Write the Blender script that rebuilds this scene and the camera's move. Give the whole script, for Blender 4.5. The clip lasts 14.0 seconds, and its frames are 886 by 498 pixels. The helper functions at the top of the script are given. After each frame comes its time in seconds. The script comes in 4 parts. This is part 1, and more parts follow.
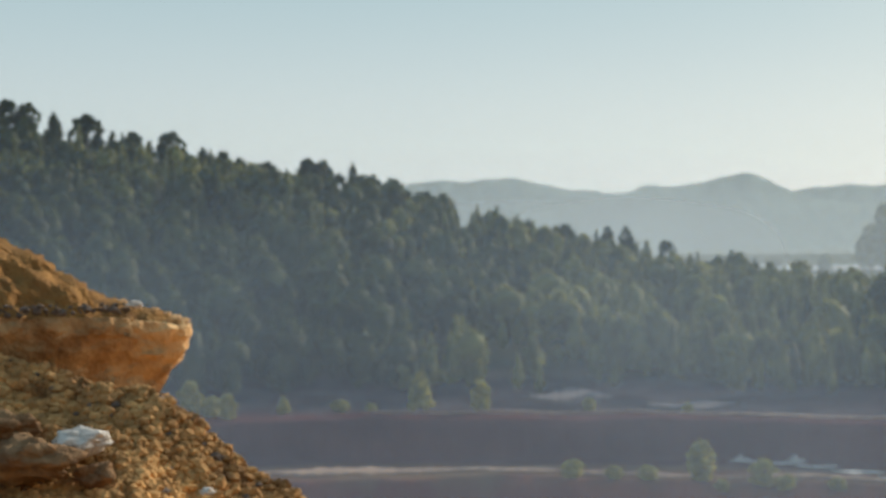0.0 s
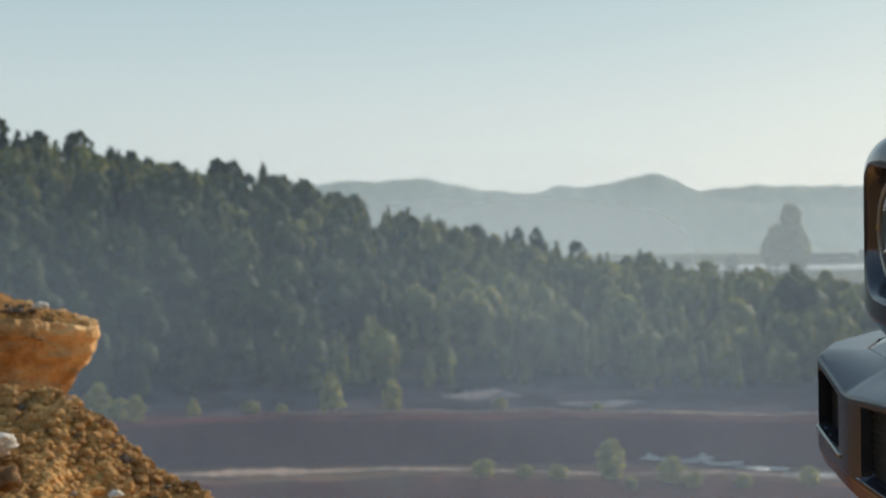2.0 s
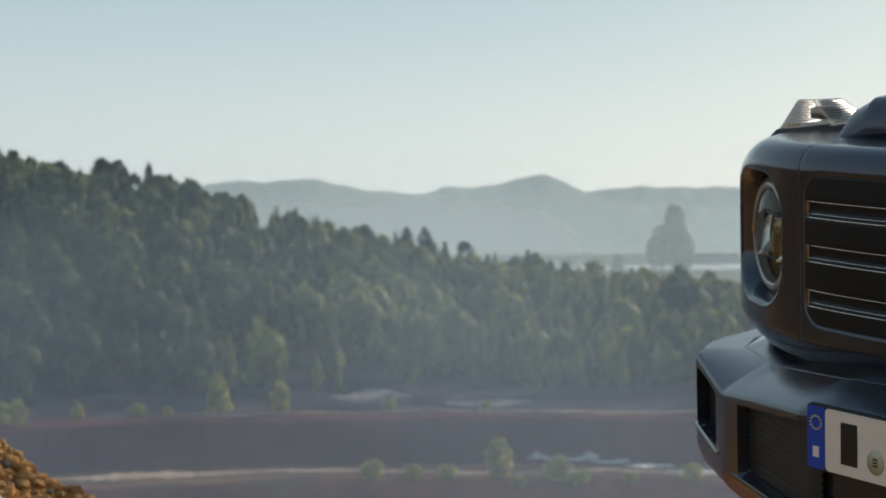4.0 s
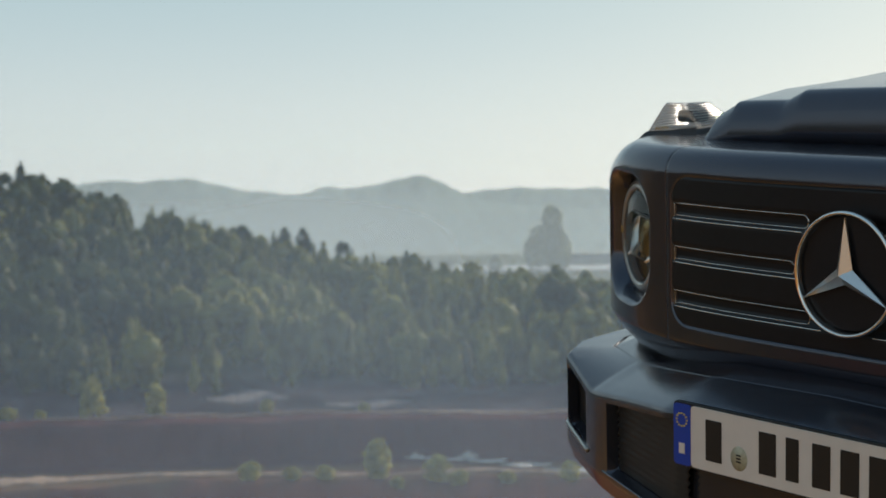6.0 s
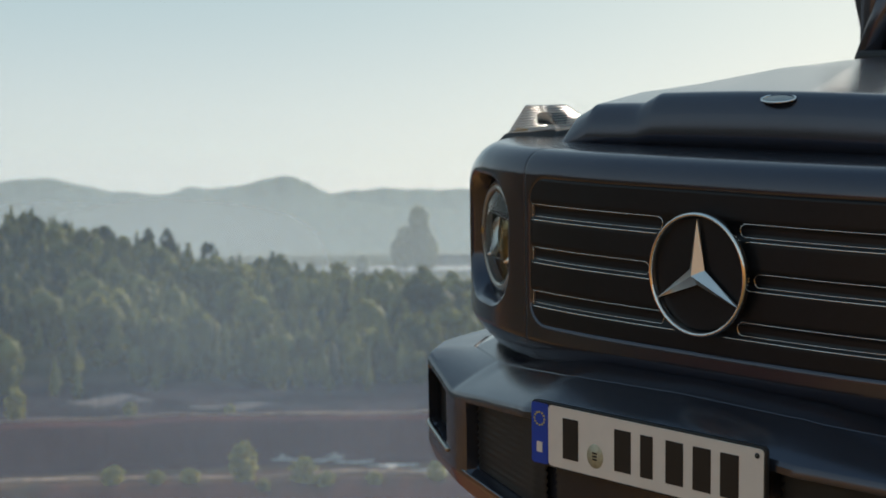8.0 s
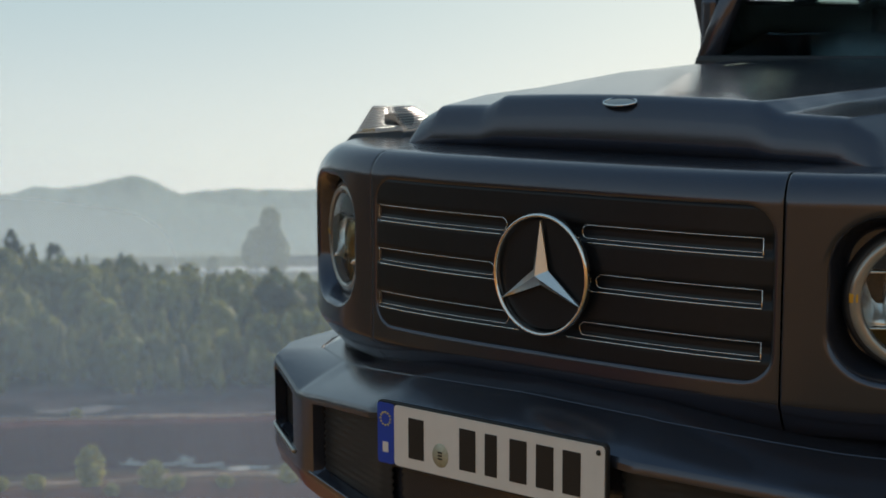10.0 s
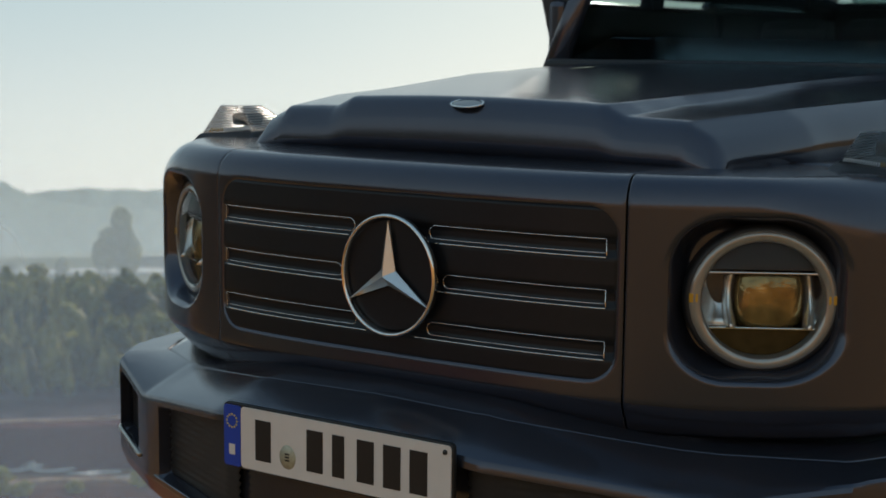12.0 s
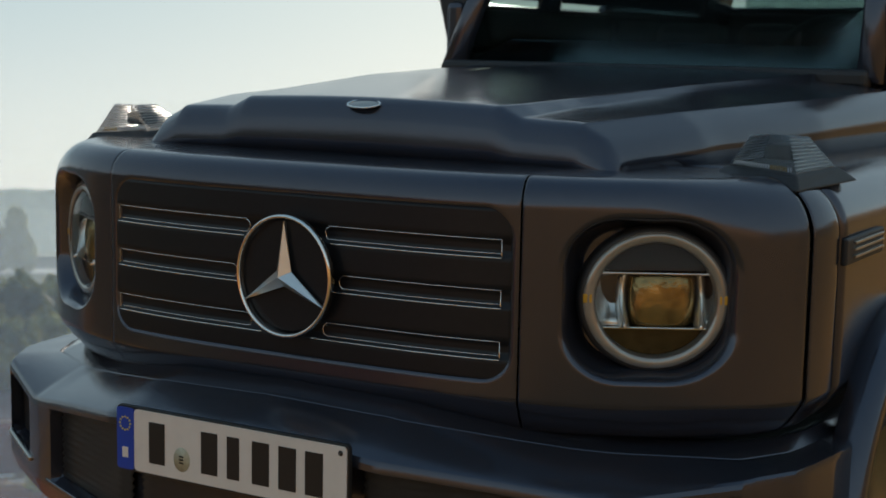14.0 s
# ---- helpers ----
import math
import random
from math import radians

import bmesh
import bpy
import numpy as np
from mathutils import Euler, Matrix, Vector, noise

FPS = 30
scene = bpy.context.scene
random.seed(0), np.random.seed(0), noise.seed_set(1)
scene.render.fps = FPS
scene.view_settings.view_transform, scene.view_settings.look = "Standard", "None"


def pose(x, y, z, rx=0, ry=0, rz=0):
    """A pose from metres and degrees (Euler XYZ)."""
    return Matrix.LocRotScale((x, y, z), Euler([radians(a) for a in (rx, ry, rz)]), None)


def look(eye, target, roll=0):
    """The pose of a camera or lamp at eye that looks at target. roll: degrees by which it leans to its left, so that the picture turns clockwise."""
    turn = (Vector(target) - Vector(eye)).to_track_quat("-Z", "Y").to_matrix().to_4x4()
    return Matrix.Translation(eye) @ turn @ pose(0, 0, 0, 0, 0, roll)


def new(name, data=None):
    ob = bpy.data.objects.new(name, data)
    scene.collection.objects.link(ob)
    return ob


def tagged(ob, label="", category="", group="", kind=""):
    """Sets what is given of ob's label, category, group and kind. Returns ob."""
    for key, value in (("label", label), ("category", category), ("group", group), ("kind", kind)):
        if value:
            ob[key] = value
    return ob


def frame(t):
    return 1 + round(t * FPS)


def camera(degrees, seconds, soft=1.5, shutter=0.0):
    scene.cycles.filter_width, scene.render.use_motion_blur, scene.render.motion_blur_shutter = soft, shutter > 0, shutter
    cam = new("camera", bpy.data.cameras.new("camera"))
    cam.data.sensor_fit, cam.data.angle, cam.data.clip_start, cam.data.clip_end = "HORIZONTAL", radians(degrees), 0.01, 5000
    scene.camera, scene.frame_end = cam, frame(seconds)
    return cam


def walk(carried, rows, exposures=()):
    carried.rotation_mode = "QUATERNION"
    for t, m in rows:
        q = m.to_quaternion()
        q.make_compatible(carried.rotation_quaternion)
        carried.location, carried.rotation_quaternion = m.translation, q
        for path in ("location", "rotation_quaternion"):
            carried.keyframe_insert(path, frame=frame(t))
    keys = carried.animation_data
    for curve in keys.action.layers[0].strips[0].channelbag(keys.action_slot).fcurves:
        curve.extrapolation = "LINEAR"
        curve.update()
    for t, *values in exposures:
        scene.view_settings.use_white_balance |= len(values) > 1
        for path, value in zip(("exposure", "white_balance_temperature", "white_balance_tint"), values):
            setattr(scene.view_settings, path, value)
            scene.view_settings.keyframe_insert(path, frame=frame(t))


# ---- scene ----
cam = camera(33.14, 14.0, soft=1.7)
# time, x, y, z, yaw, pitch, roll: a slow pan from nearly one spot, one metre above the car's ground
ROWS = [
    (0.0, 0.0002, 0.0014, 0.9999, -0.000, -0.383, 0.287),
    (0.5, 0.0005, -0.0023, 0.9999, -0.598, -0.385, 0.297),
    (1.0, 0.0012, -0.0062, 1.0001, -1.445, -0.386, 0.306),
    (1.5, 0.0020, -0.0104, 1.0003, -2.407, -0.388, 0.314),
    (2.0, 0.0033, -0.0154, 1.0006, -3.420, -0.390, 0.321),
    (4.5, 0.0128, -0.0352, 1.0023, -8.850, -0.396, 0.343),
    (5.0, 0.0152, -0.0383, 1.0024, -9.998, -0.397, 0.345),
    (5.5, 0.0177, -0.0401, 1.0024, -11.096, -0.397, 0.346),
    (6.0, 0.0216, -0.0418, 1.0024, -12.373, -0.398, 0.346),
    (6.5, 0.0241, -0.0432, 1.0030, -13.626, -0.399, 0.345),
    (7.0, 0.0279, -0.0452, 1.0032, -14.881, -0.399, 0.343),
    (7.5, 0.0303, -0.0467, 1.0030, -16.136, -0.399, 0.341),
    (8.0, 0.0338, -0.0490, 1.0024, -17.495, -0.399, 0.337),
    (10.5, 0.0468, -0.0584, 1.0018, -24.550, -0.399, 0.306),
    (11.0, 0.0504, -0.0607, 1.0017, -25.884, -0.398, 0.298),
    (11.5, 0.0534, -0.0615, 1.0018, -27.276, -0.397, 0.288),
    (12.0, 0.0565, -0.0625, 1.0013, -28.744, -0.397, 0.277),
    (12.5, 0.0587, -0.0644, 1.0015, -29.975, -0.396, 0.266),
    (13.0, 0.0605, -0.0658, 1.0016, -31.137, -0.395, 0.254),
    (13.5, 0.0621, -0.0668, 1.0013, -31.993, -0.394, 0.240),
    (14.0, 0.0635, -0.0677, 1.0015, -32.557, -0.392, 0.226),
]
walk(cam, [(t, pose(x, y, z, 90 + pitch, roll, yaw)) for t, x, y, z, yaw, pitch, roll in ROWS])
cam.data.dof.use_dof = True
cam.data.dof.focus_distance = 2.7
cam.data.dof.aperture_fstop = 7.0

# ---- light ----
SUN_AZ, SUN_EL = radians(38.7), radians(21.4)     # clockwise from +y, above the horizon
SKY_GAIN = 7.9
world = bpy.data.worlds.new("world")
scene.world = world
world.use_nodes = True
wn = world.node_tree.nodes
sky = wn.new("ShaderNodeTexSky")
sky.sky_type, sky.sun_disc = "NISHITA", False
sky.sun_elevation, sky.sun_rotation = SUN_EL, SUN_AZ
sky.air_density, sky.dust_density, sky.ozone_density = 1.0, 1.0, 1.0
# thin high haze evens out the sky: pale at the horizon, teal higher up
wl = world.node_tree.links
w_tc, w_sep, w_ramp, w_mix, w_gain = (wn.new("ShaderNodeTexCoord"), wn.new("ShaderNodeSeparateXYZ"), wn.new("ShaderNodeValToRGB"), wn.new("ShaderNodeMix"), wn.new("ShaderNodeVectorMath"))
wl.new(w_tc.outputs["Generated"], w_sep.inputs[0])
wl.new(w_sep.outputs[2], w_ramp.inputs[0])
stops = w_ramp.color_ramp.elements
stops[0].position, stops[0].color = 0.0, (0.745, 0.775, 0.765, 1)
stops[1].position, stops[1].color = 1.0, (0.16, 0.28, 0.40, 1)
mid = stops.new(0.17)
mid.color = (0.43, 0.57, 0.605, 1)
w_gain.operation = "SCALE"
w_gain.inputs[3].default_value = SKY_GAIN
wl.new(w_ramp.outputs[0], w_gain.inputs[0])
w_mix.data_type = "RGBA"
w_mix.inputs[0].default_value = 0.88
wl.new(sky.outputs[0], w_mix.inputs[6])
wl.new(w_gain.outputs[0], w_mix.inputs[7])
wl.new(w_mix.outputs[2], wn["Background"].inputs[0])
wn["Background"].inputs[1].default_value = 0.125
sun_dir = Vector((math.sin(SUN_AZ) * math.cos(SUN_EL), math.cos(SUN_AZ) * math.cos(SUN_EL), math.sin(SUN_EL)))
sun = new("sun", bpy.data.lights.new("sun", "SUN"))
sun.data.energy, sun.data.angle, sun.data.color = 3.9, radians(1.0), (1.0, 0.88, 0.72)
sun.matrix_world = look((0, 0, 0), -sun_dir)
scene.view_settings.exposure = 0.0


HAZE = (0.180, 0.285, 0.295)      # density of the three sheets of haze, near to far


# ---- materials ----
def mat(name, color, rough=0.6, metal=0.0, var=0.25, scale=8.0, bump=0.0, bump_scale=40.0, spec=0.5, coat=0.0, color2=None, island=False, big=None):
    """A surface with two scales of variation and fine relief; color2 is what its patches turn to."""
    m = bpy.data.materials.new(name)
    m.use_nodes = True
    n, l = m.node_tree.nodes, m.node_tree.links
    b = n["Principled BSDF"]
    b.inputs["Roughness"].default_value, b.inputs["Metallic"].default_value = rough, metal
    b.inputs["Specular IOR Level"].default_value, b.inputs["Coat Weight"].default_value = spec, coat
    tc = n.new("ShaderNodeTexCoord")
    c2 = color2 or tuple(c * (1 - var) for c in color)
    c1 = tuple(min(1, c * (1 + var * 0.5)) for c in color)
    fine, coarse = n.new("ShaderNodeTexNoise"), n.new("ShaderNodeTexNoise")
    for t, s, d in ((fine, scale, 6), (coarse, big or scale * 0.13, 3)):
        t.inputs["Scale"].default_value, t.inputs["Detail"].default_value = s, d
        l.new(tc.outputs["Object"], t.inputs["Vector"])
    add = n.new("ShaderNodeMath")
    add.operation = "ADD"
    l.new(fine.outputs[0], add.inputs[0])
    l.new(coarse.outputs[0], add.inputs[1])
    ramp = n.new("ShaderNodeValToRGB")
    ramp.color_ramp.elements[0].position, ramp.color_ramp.elements[1].position = 0.36, 0.64
    ramp.color_ramp.elements[0].color, ramp.color_ramp.elements[1].color = (*c2, 1), (*c1, 1)
    half = n.new("ShaderNodeMath")
    half.operation = "MULTIPLY"
    half.inputs[1].default_value = 0.5
    l.new(add.outputs[0], half.inputs[0])
    l.new(half.outputs[0], ramp.inputs[0])
    out = ramp.outputs[0]
    if island:
        geo, mix, hsv = n.new("ShaderNodeNewGeometry"), n.new("ShaderNodeMapRange"), n.new("ShaderNodeHueSaturation")
        mix.inputs[3].default_value, mix.inputs[4].default_value = 0.72, 1.28
        l.new(geo.outputs["Random Per Island"], mix.inputs[0])
        l.new(mix.outputs[0], hsv.inputs["Value"])
        l.new(out, hsv.inputs["Color"])
        out = hsv.outputs[0]
    l.new(out, b.inputs["Base Color"])
    if bump:
        bt, bn = n.new("ShaderNodeTexNoise"), n.new("ShaderNodeBump")
        bt.inputs["Scale"].default_value, bt.inputs["Detail"].default_value = bump_scale, 5
        l.new(tc.outputs["Object"], bt.inputs["Vector"])
        l.new(bt.outputs[0], bn.inputs["Height"])
        bn.inputs["Strength"].default_value, bn.inputs["Distance"].default_value = bump, 1.0 / bump_scale
        l.new(bn.outputs[0], b.inputs["Normal"])
    return m


# ---- tools ----
def part(name, bm, material, parent=None, label="", smooth=False):
    """Links a bmesh as one mesh object under a thing."""
    me = bpy.data.meshes.new(name)
    bm.normal_update()
    bm.to_mesh(me)
    bm.free()
    me.materials.append(material)
    if smooth:
        for p in me.polygons:
            p.use_smooth = True
    ob = new(name, me)
    ob.parent = parent
    if label:
        ob["label"] = label
    return ob


def raw(name, verts, faces, material, parent=None, smooth=False):
    """Links numpy vertices and faces as one mesh object."""
    me = bpy.data.meshes.new(name)
    me.from_pydata([tuple(v) for v in verts], [], [tuple(f) for f in faces])
    me.materials.append(material)
    if smooth:
        me.polygons.foreach_set("use_smooth", [True] * len(me.polygons))
    me.update()
    ob = new(name, me)
    ob.parent = parent
    return ob


def smoothstep(a, b, x):
    t = np.clip((x - a) / (b - a), 0, 1)
    return t * t * (3 - 2 * t)


# ---- the ground: plateau by the car, mine benches, wooded hill, plain ----
EYE = 1.0
CAR_ROT = Matrix([[0.45711, 0.88808, -0.04866], [-0.8854, 0.44918, -0.11961], [-0.08436, 0.09776, 0.99163]])
CAR_POS = Vector((1.1654, 2.3805, 0.6754))
CAR = Matrix.Translation(CAR_POS) @ CAR_ROT.to_4x4()
GROUND_Z = -0.70      # the car's ground below the top of its plate

RIDGE_AZ = np.radians([-60, -30, -16.6, -10.4, -3.6, 0.4, 4.7, 9.0, 12.0, 16.6, 22, 40, 90])
RIDGE_EL = np.radians([3.0, 4.6, 4.05, 2.85, 1.8, 0.60, -0.45, -1.45, -1.85, -2.3, -2.8, -3.0, -3.0])
HILL_FAR = 640.0


def wobble(x, y, s, seed=0.0):
    return (np.sin(x * s + seed) * np.cos(y * s * 1.3 + seed * 2) + 0.5 * np.sin(x * s * 2.3 + y * s * 1.7 + seed * 3) + 0.25 * np.sin(x * s * 5.1 - y * s * 4.3 + seed))


def height(x, y):
    """The ground's height, for arrays."""
    r = np.hypot(x, y)
    az = np.arctan2(x, y)
    inv = np.array(CAR_ROT.transposed())
    # the plateau is the plane on which the car stands
    n = np.array(CAR_ROT.col[2])
    foot = np.array(CAR_POS) + n * GROUND_Z
    plane = foot[2] - (n[0] * (x - foot[0]) + n[1] * (y - foot[1])) / n[2]
    cx = inv[0][0] * (x - foot[0]) + inv[0][1] * (y - foot[1])
    near = plane + 0.015 * wobble(x, y, 5.0) + 0.03 * wobble(x, y, 1.1)
    drop = np.maximum(0, -1.15 - cx)
    near = near - drop * 0.95
    near = np.minimum(near, 3.0)
    # valley with two benches
    rr = r + 1.6 * wobble(az * 31, az * 0, 1.0, 1.0) + 0.5 * wobble(x, y, 0.35, 4.0) + 0.7 * wobble(az * 170, az * 0, 1.0, 2.0)
    valley = -60.0 + 19.0 * smoothstep(250, 262, rr) + 7.2 * smoothstep(283, 288, rr) + 1.2 * smoothstep(300, 345, rr) + 0.25 * wobble(x, y, 0.11)
    ridge_z = EYE + HILL_FAR * np.tan(np.interp(az, RIDGE_AZ, RIDGE_EL))
    base = -33.0
    k = np.clip((r - 345) / (HILL_FAR - 345), 0, 1)
    hill = base + (ridge_z - base) * (k ** 0.92)
    k2 = smoothstep(HILL_FAR, HILL_FAR + 260, r)
    far = hill * (1 - k2) + (-19.0) * k2
    far = far + 2.5 * wobble(x, y, 0.021, 2.0) * smoothstep(345, 420, r) * (1 - smoothstep(700, 1000, r))
    land = np.where(r < 345, valley, far)
    t = smoothstep(16, 40, r) * (cx < 40)
    z = near * (1 - t) + land * t
    # behind and right of the car the plateau runs on
    right = smoothstep(-1.0, 1.0, cx) * (r < 2000)
    flat = np.clip(plane, -4.0, 4.0) + 0.05 * wobble(x, y, 0.4)
    s = right * (1 - smoothstep(30, 60, r))
    back = np.where(y < 0, smoothstep(0, 30, -y), 0.0)
    z = z * (1 - s) + np.minimum(near, flat) * s
    # an unseen cut bank of earth, added behind the viewpoint to warm the car's reflections
    bank = 4.6 * smoothstep(4.0, 19, -y) + 1.2 * wobble(x, y, 0.22) * smoothstep(6, 14, -y)
    # an unseen rise added at the right darkens what the fender mirrors
    bank = bank + 3.0 * smoothstep(7.0, 20.0, x) * (1 - smoothstep(1.0, 11.0, y)) * smoothstep(20.0, 4.0, -y)
    return z * (1 - back) + back * np.clip(plane, -6, 6) + bank


def make_ground():
    az = np.concatenate([np.arange(-22, 26, 0.3), np.arange(26, 338, 4.0)])
    az = np.radians(az)
    rad = np.concatenate([[0.0], np.geomspace(0.4, 30, 70), np.geomspace(34, 225, 22), np.arange(230, 246, 2.2), np.arange(246, 300, 0.9), np.arange(300, 360, 2.2), np.geomspace(365, 700, 60), np.geomspace(730, 4900, 30)])
    A, R = np.meshgrid(az, rad)
    x, y = R * np.sin(A), R * np.cos(A)
    v = np.stack([x, y, height(x, y)], -1).reshape(-1, 3)
    n, m = len(az), len(rad)
    f = []
    for i in range(m - 1):
        for j in range(n):
            k = (j + 1) % n
            f.append((i * n + j, i * n + k, (i + 1) * n + k, (i + 1) * n + j))
    return raw("ground", v, f, EARTH, smooth=True)


def earth_material():
    """Ochre earth near by, red and violet spoil on the benches, dry grass further off."""
    m = mat("earth", (0.54, 0.285, 0.105), 0.95, 0, 0.4, 3.0, 0.6, 25.0, spec=0.0, color2=(0.36, 0.17, 0.055), big=0.3)
    n, l = m.node_tree.nodes, m.node_tree.links
    b = n["Principled BSDF"]
    first = b.inputs["Base Color"].links[0].from_socket
    geo, ln = n.new("ShaderNodeNewGeometry"), n.new("ShaderNodeVectorMath")
    ln.operation = "LENGTH"
    l.new(geo.outputs["Position"], ln.inputs[0])
    no = n.new("ShaderNodeTexNoise")
    no.inputs["Scale"].default_value, no.inputs["Detail"].default_value = 0.06, 6
    l.new(geo.outputs["Position"], no.inputs["Vector"])

    def layer(below, a, bb, c1, c2):
        rg, mr, mix = n.new("ShaderNodeValToRGB"), n.new("ShaderNodeMapRange"), n.new("ShaderNodeMix")
        rg.color_ramp.elements[0].position, rg.color_ramp.elements[1].position = 0.4, 0.62
        rg.color_ramp.elements[0].color, rg.color_ramp.elements[1].color = (*c1, 1), (*c2, 1)
        l.new(no.outputs[0], rg.inputs[0])
        mr.inputs[1].default_value, mr.inputs[2].default_value = a, bb
        l.new(ln.outputs["Value"], mr.inputs[0])
        mix.data_type = "RGBA"
        l.new(mr.outputs[0], mix.inputs[0])
        l.new(below, mix.inputs[6])
        l.new(rg.outputs[0], mix.inputs[7])
        return mix.outputs[2]
    c = layer(first, 60, 200, (0.15, 0.046, 0.036), (0.25, 0.090, 0.062))
    c = layer(c, 263, 266, (0.17, 0.10, 0.060), (0.10, 0.050, 0.036))
    c = layer(c, 279, 283, (0.080, 0.028, 0.030), (0.115, 0.044, 0.042))
    c = layer(c, 296, 306, (0.034, 0.028, 0.034), (0.085, 0.066, 0.074))
    c = layer(c, 345, 380, (0.06, 0.065, 0.03), (0.11, 0.10, 0.05))
    c = layer(c, 760, 900, (0.085, 0.095, 0.055), (0.14, 0.13, 0.085))
    l.new(c, b.inputs["Base Color"])
    return m


EARTH = earth_material()
ground = tagged(make_ground(), "ochre and red earth with mine benches and a hillside", "ground", kind="structure")

# ---- mountains on the horizon ----
MOUNTAIN = mat("hazy_mountain", (0.10, 0.13, 0.11), 1.0, 0, 0.35, 0.02, spec=0.0, big=0.004)


def mountain_range(name, dist, az, el, depth, foot, seed):
    a = np.radians(np.arange(-26, 48, 0.12))
    top = np.interp(np.degrees(a), az, el)
    top = top + 0.022 * np.sin(a * 260 + seed) + 0.012 * np.sin(a * 611 + seed * 2)
    zt = EYE + dist * np.tan(np.radians(top))
    v, f, k = [], [], 9
    for i, (ai, z) in enumerate(zip(a, zt)):
        for j in range(k):
            s = j / (k - 1)
            d = dist - depth * (1 - s) + 30 * math.sin(ai * 170 + j * 1.3 + seed) * (1 - s)
            zz = foot + (z - foot) * s ** 1.25 + (0 if j in (0, k - 1) else 0.05 * (z - foot) * math.sin(ai * 320 + j * 2.1 + seed))
            v.append((d * math.sin(ai), d * math.cos(ai), zz))
        d = dist + 300
        v.append((d * math.sin(ai), d * math.cos(ai), foot))
    k += 1
    for i in range(len(a) - 1):
        for j in range(k - 1):
            f.append((i * k + j, (i + 1) * k + j, (i + 1) * k + j + 1, i * k + j + 1))
    return tagged(raw(name, v, f, MOUNTAIN, smooth=True), "blue hazy mountain range on the horizon", "mountains", kind="structure")


mountain_range("backdrop_mountains_far", 4600, [-26, -6, -1.5, -0.5, 1.0, 2.5, 3.8, 4.6, 6.4, 9, 13, 15, 17, 20, 30, 48],
               [1.4, 1.8, 2.05, 2.25, 2.2, 2.35, 2.1, 1.9, 1.75, 1.6, 1.75, 1.95, 1.9, 1.9, 1.8, 1.7], 900, -40, 1.0)
mountain_range("backdrop_mountains_near", 3400, [-26, 2, 5.5, 7.0, 7.9, 9.0, 10.3, 11.45, 12.4, 13.4, 15, 17, 22, 48],
               [0.2, 0.6, 1.3, 1.75, 2.02, 1.95, 2.2, 2.48, 2.15, 1.6, 1.3, 1.15, 0.9, 0.7], 1100, -40, 4.0)

# ---- the car ----
# its own axes: x across, y towards its tail, z up, from the top of the number plate's middle
PAINT = mat("matte_blue_black_paint", (0.068, 0.072, 0.095), 0.21, 0.70, 0.10, 90.0, 0.02, 500.0, big=3.0, spec=0.6, coat=0.32)
PAINT.node_tree.nodes["Principled BSDF"].inputs["Coat Roughness"].default_value = 0.16
PLASTIC = mat("black_plastic", (0.018, 0.018, 0.020), 0.55, 0, 0.2, 120.0, 0.1, 600.0)
LOUVRE = mat("dark_grille", (0.012, 0.013, 0.016), 0.36, 0.0, 0.15, 70.0, spec=0.28)
CHROME = mat("chrome", (0.80, 0.79, 0.77), 0.07, 1.0, 0.06, 60.0)
BRUSHED = mat("brushed_chrome", (0.78, 0.78, 0.77), 0.36, 1.0, 0.06, 60.0)
SATIN = mat("satin_metal", (0.42, 0.41, 0.39), 0.30, 1.0, 0.1, 60.0)
RUBBER = mat("tyre_rubber", (0.02, 0.02, 0.02), 0.85, 0, 0.3, 30.0, 0.2, 120.0)
DASH = mat("dark_dashboard", (0.010, 0.010, 0.010), 0.95, 0, 0.2, 60.0, spec=0.1)
SEAT = mat("dark_leather", (0.03, 0.028, 0.026), 0.6, 0, 0.2, 50.0)
REFLECT = mat("bright_reflector", (0.84, 0.83, 0.80), 0.26, 0.8, 0.1, 40.0)
RING = mat("grey_light_ring", (0.34, 0.33, 0.31), 0.10, 0.45, 0.12, 40.0)
PLATE_WHITE = mat("plate_white", (0.72, 0.66, 0.62), 0.35, 0, 0.05, 30.0)
PLATE_BLUE = mat("plate_blue", (0.015, 0.06, 0.42), 0.35, 0, 0.08, 30.0)
PLATE_BLACK = mat("plate_black", (0.012, 0.012, 0.013), 0.45, 0, 0.1, 60.0)
YELLOW = mat("yellow_print", (0.75, 0.60, 0.08), 0.5)
SEAL = mat("seal_print", (0.42, 0.40, 0.30), 0.4, 0.2, 0.25, 160.0)
SMOKED = mat("smoked_brown_glass", (0.085, 0.060, 0.026), 0.10, 0.35, 0.5, 60.0)
AMBER = mat("amber_reflector", (0.60, 0.36, 0.05), 0.15, 0.3, 0.2, 90.0)


def clear(name, color, gloss=0.10, rough=0.03):
    """A thin clear pane: it lets light through and mirrors a little, more at grazing angles."""
    m = bpy.data.materials.new(name)
    m.use_nodes = True
    n, l = m.node_tree.nodes, m.node_tree.links
    n.remove(n["Principled BSDF"])
    tr, gl, mix, fr = n.new("ShaderNodeBsdfTransparent"), n.new("ShaderNodeBsdfGlossy"), n.new("ShaderNodeMixShader"), n.new("ShaderNodeFresnel")
    tr.inputs[0].default_value = (*color, 1)
    gl.inputs["Roughness"].default_value = rough
    fr.inputs[0].default_value = 1.2 + gloss * 3
    l.new(fr.outputs[0], mix.inputs[0])
    l.new(tr.outputs[0], mix.inputs[1])
    l.new(gl.outputs[0], mix.inputs[2])
    l.new(mix.outputs[0], n["Material Output"].inputs[0])
    return m


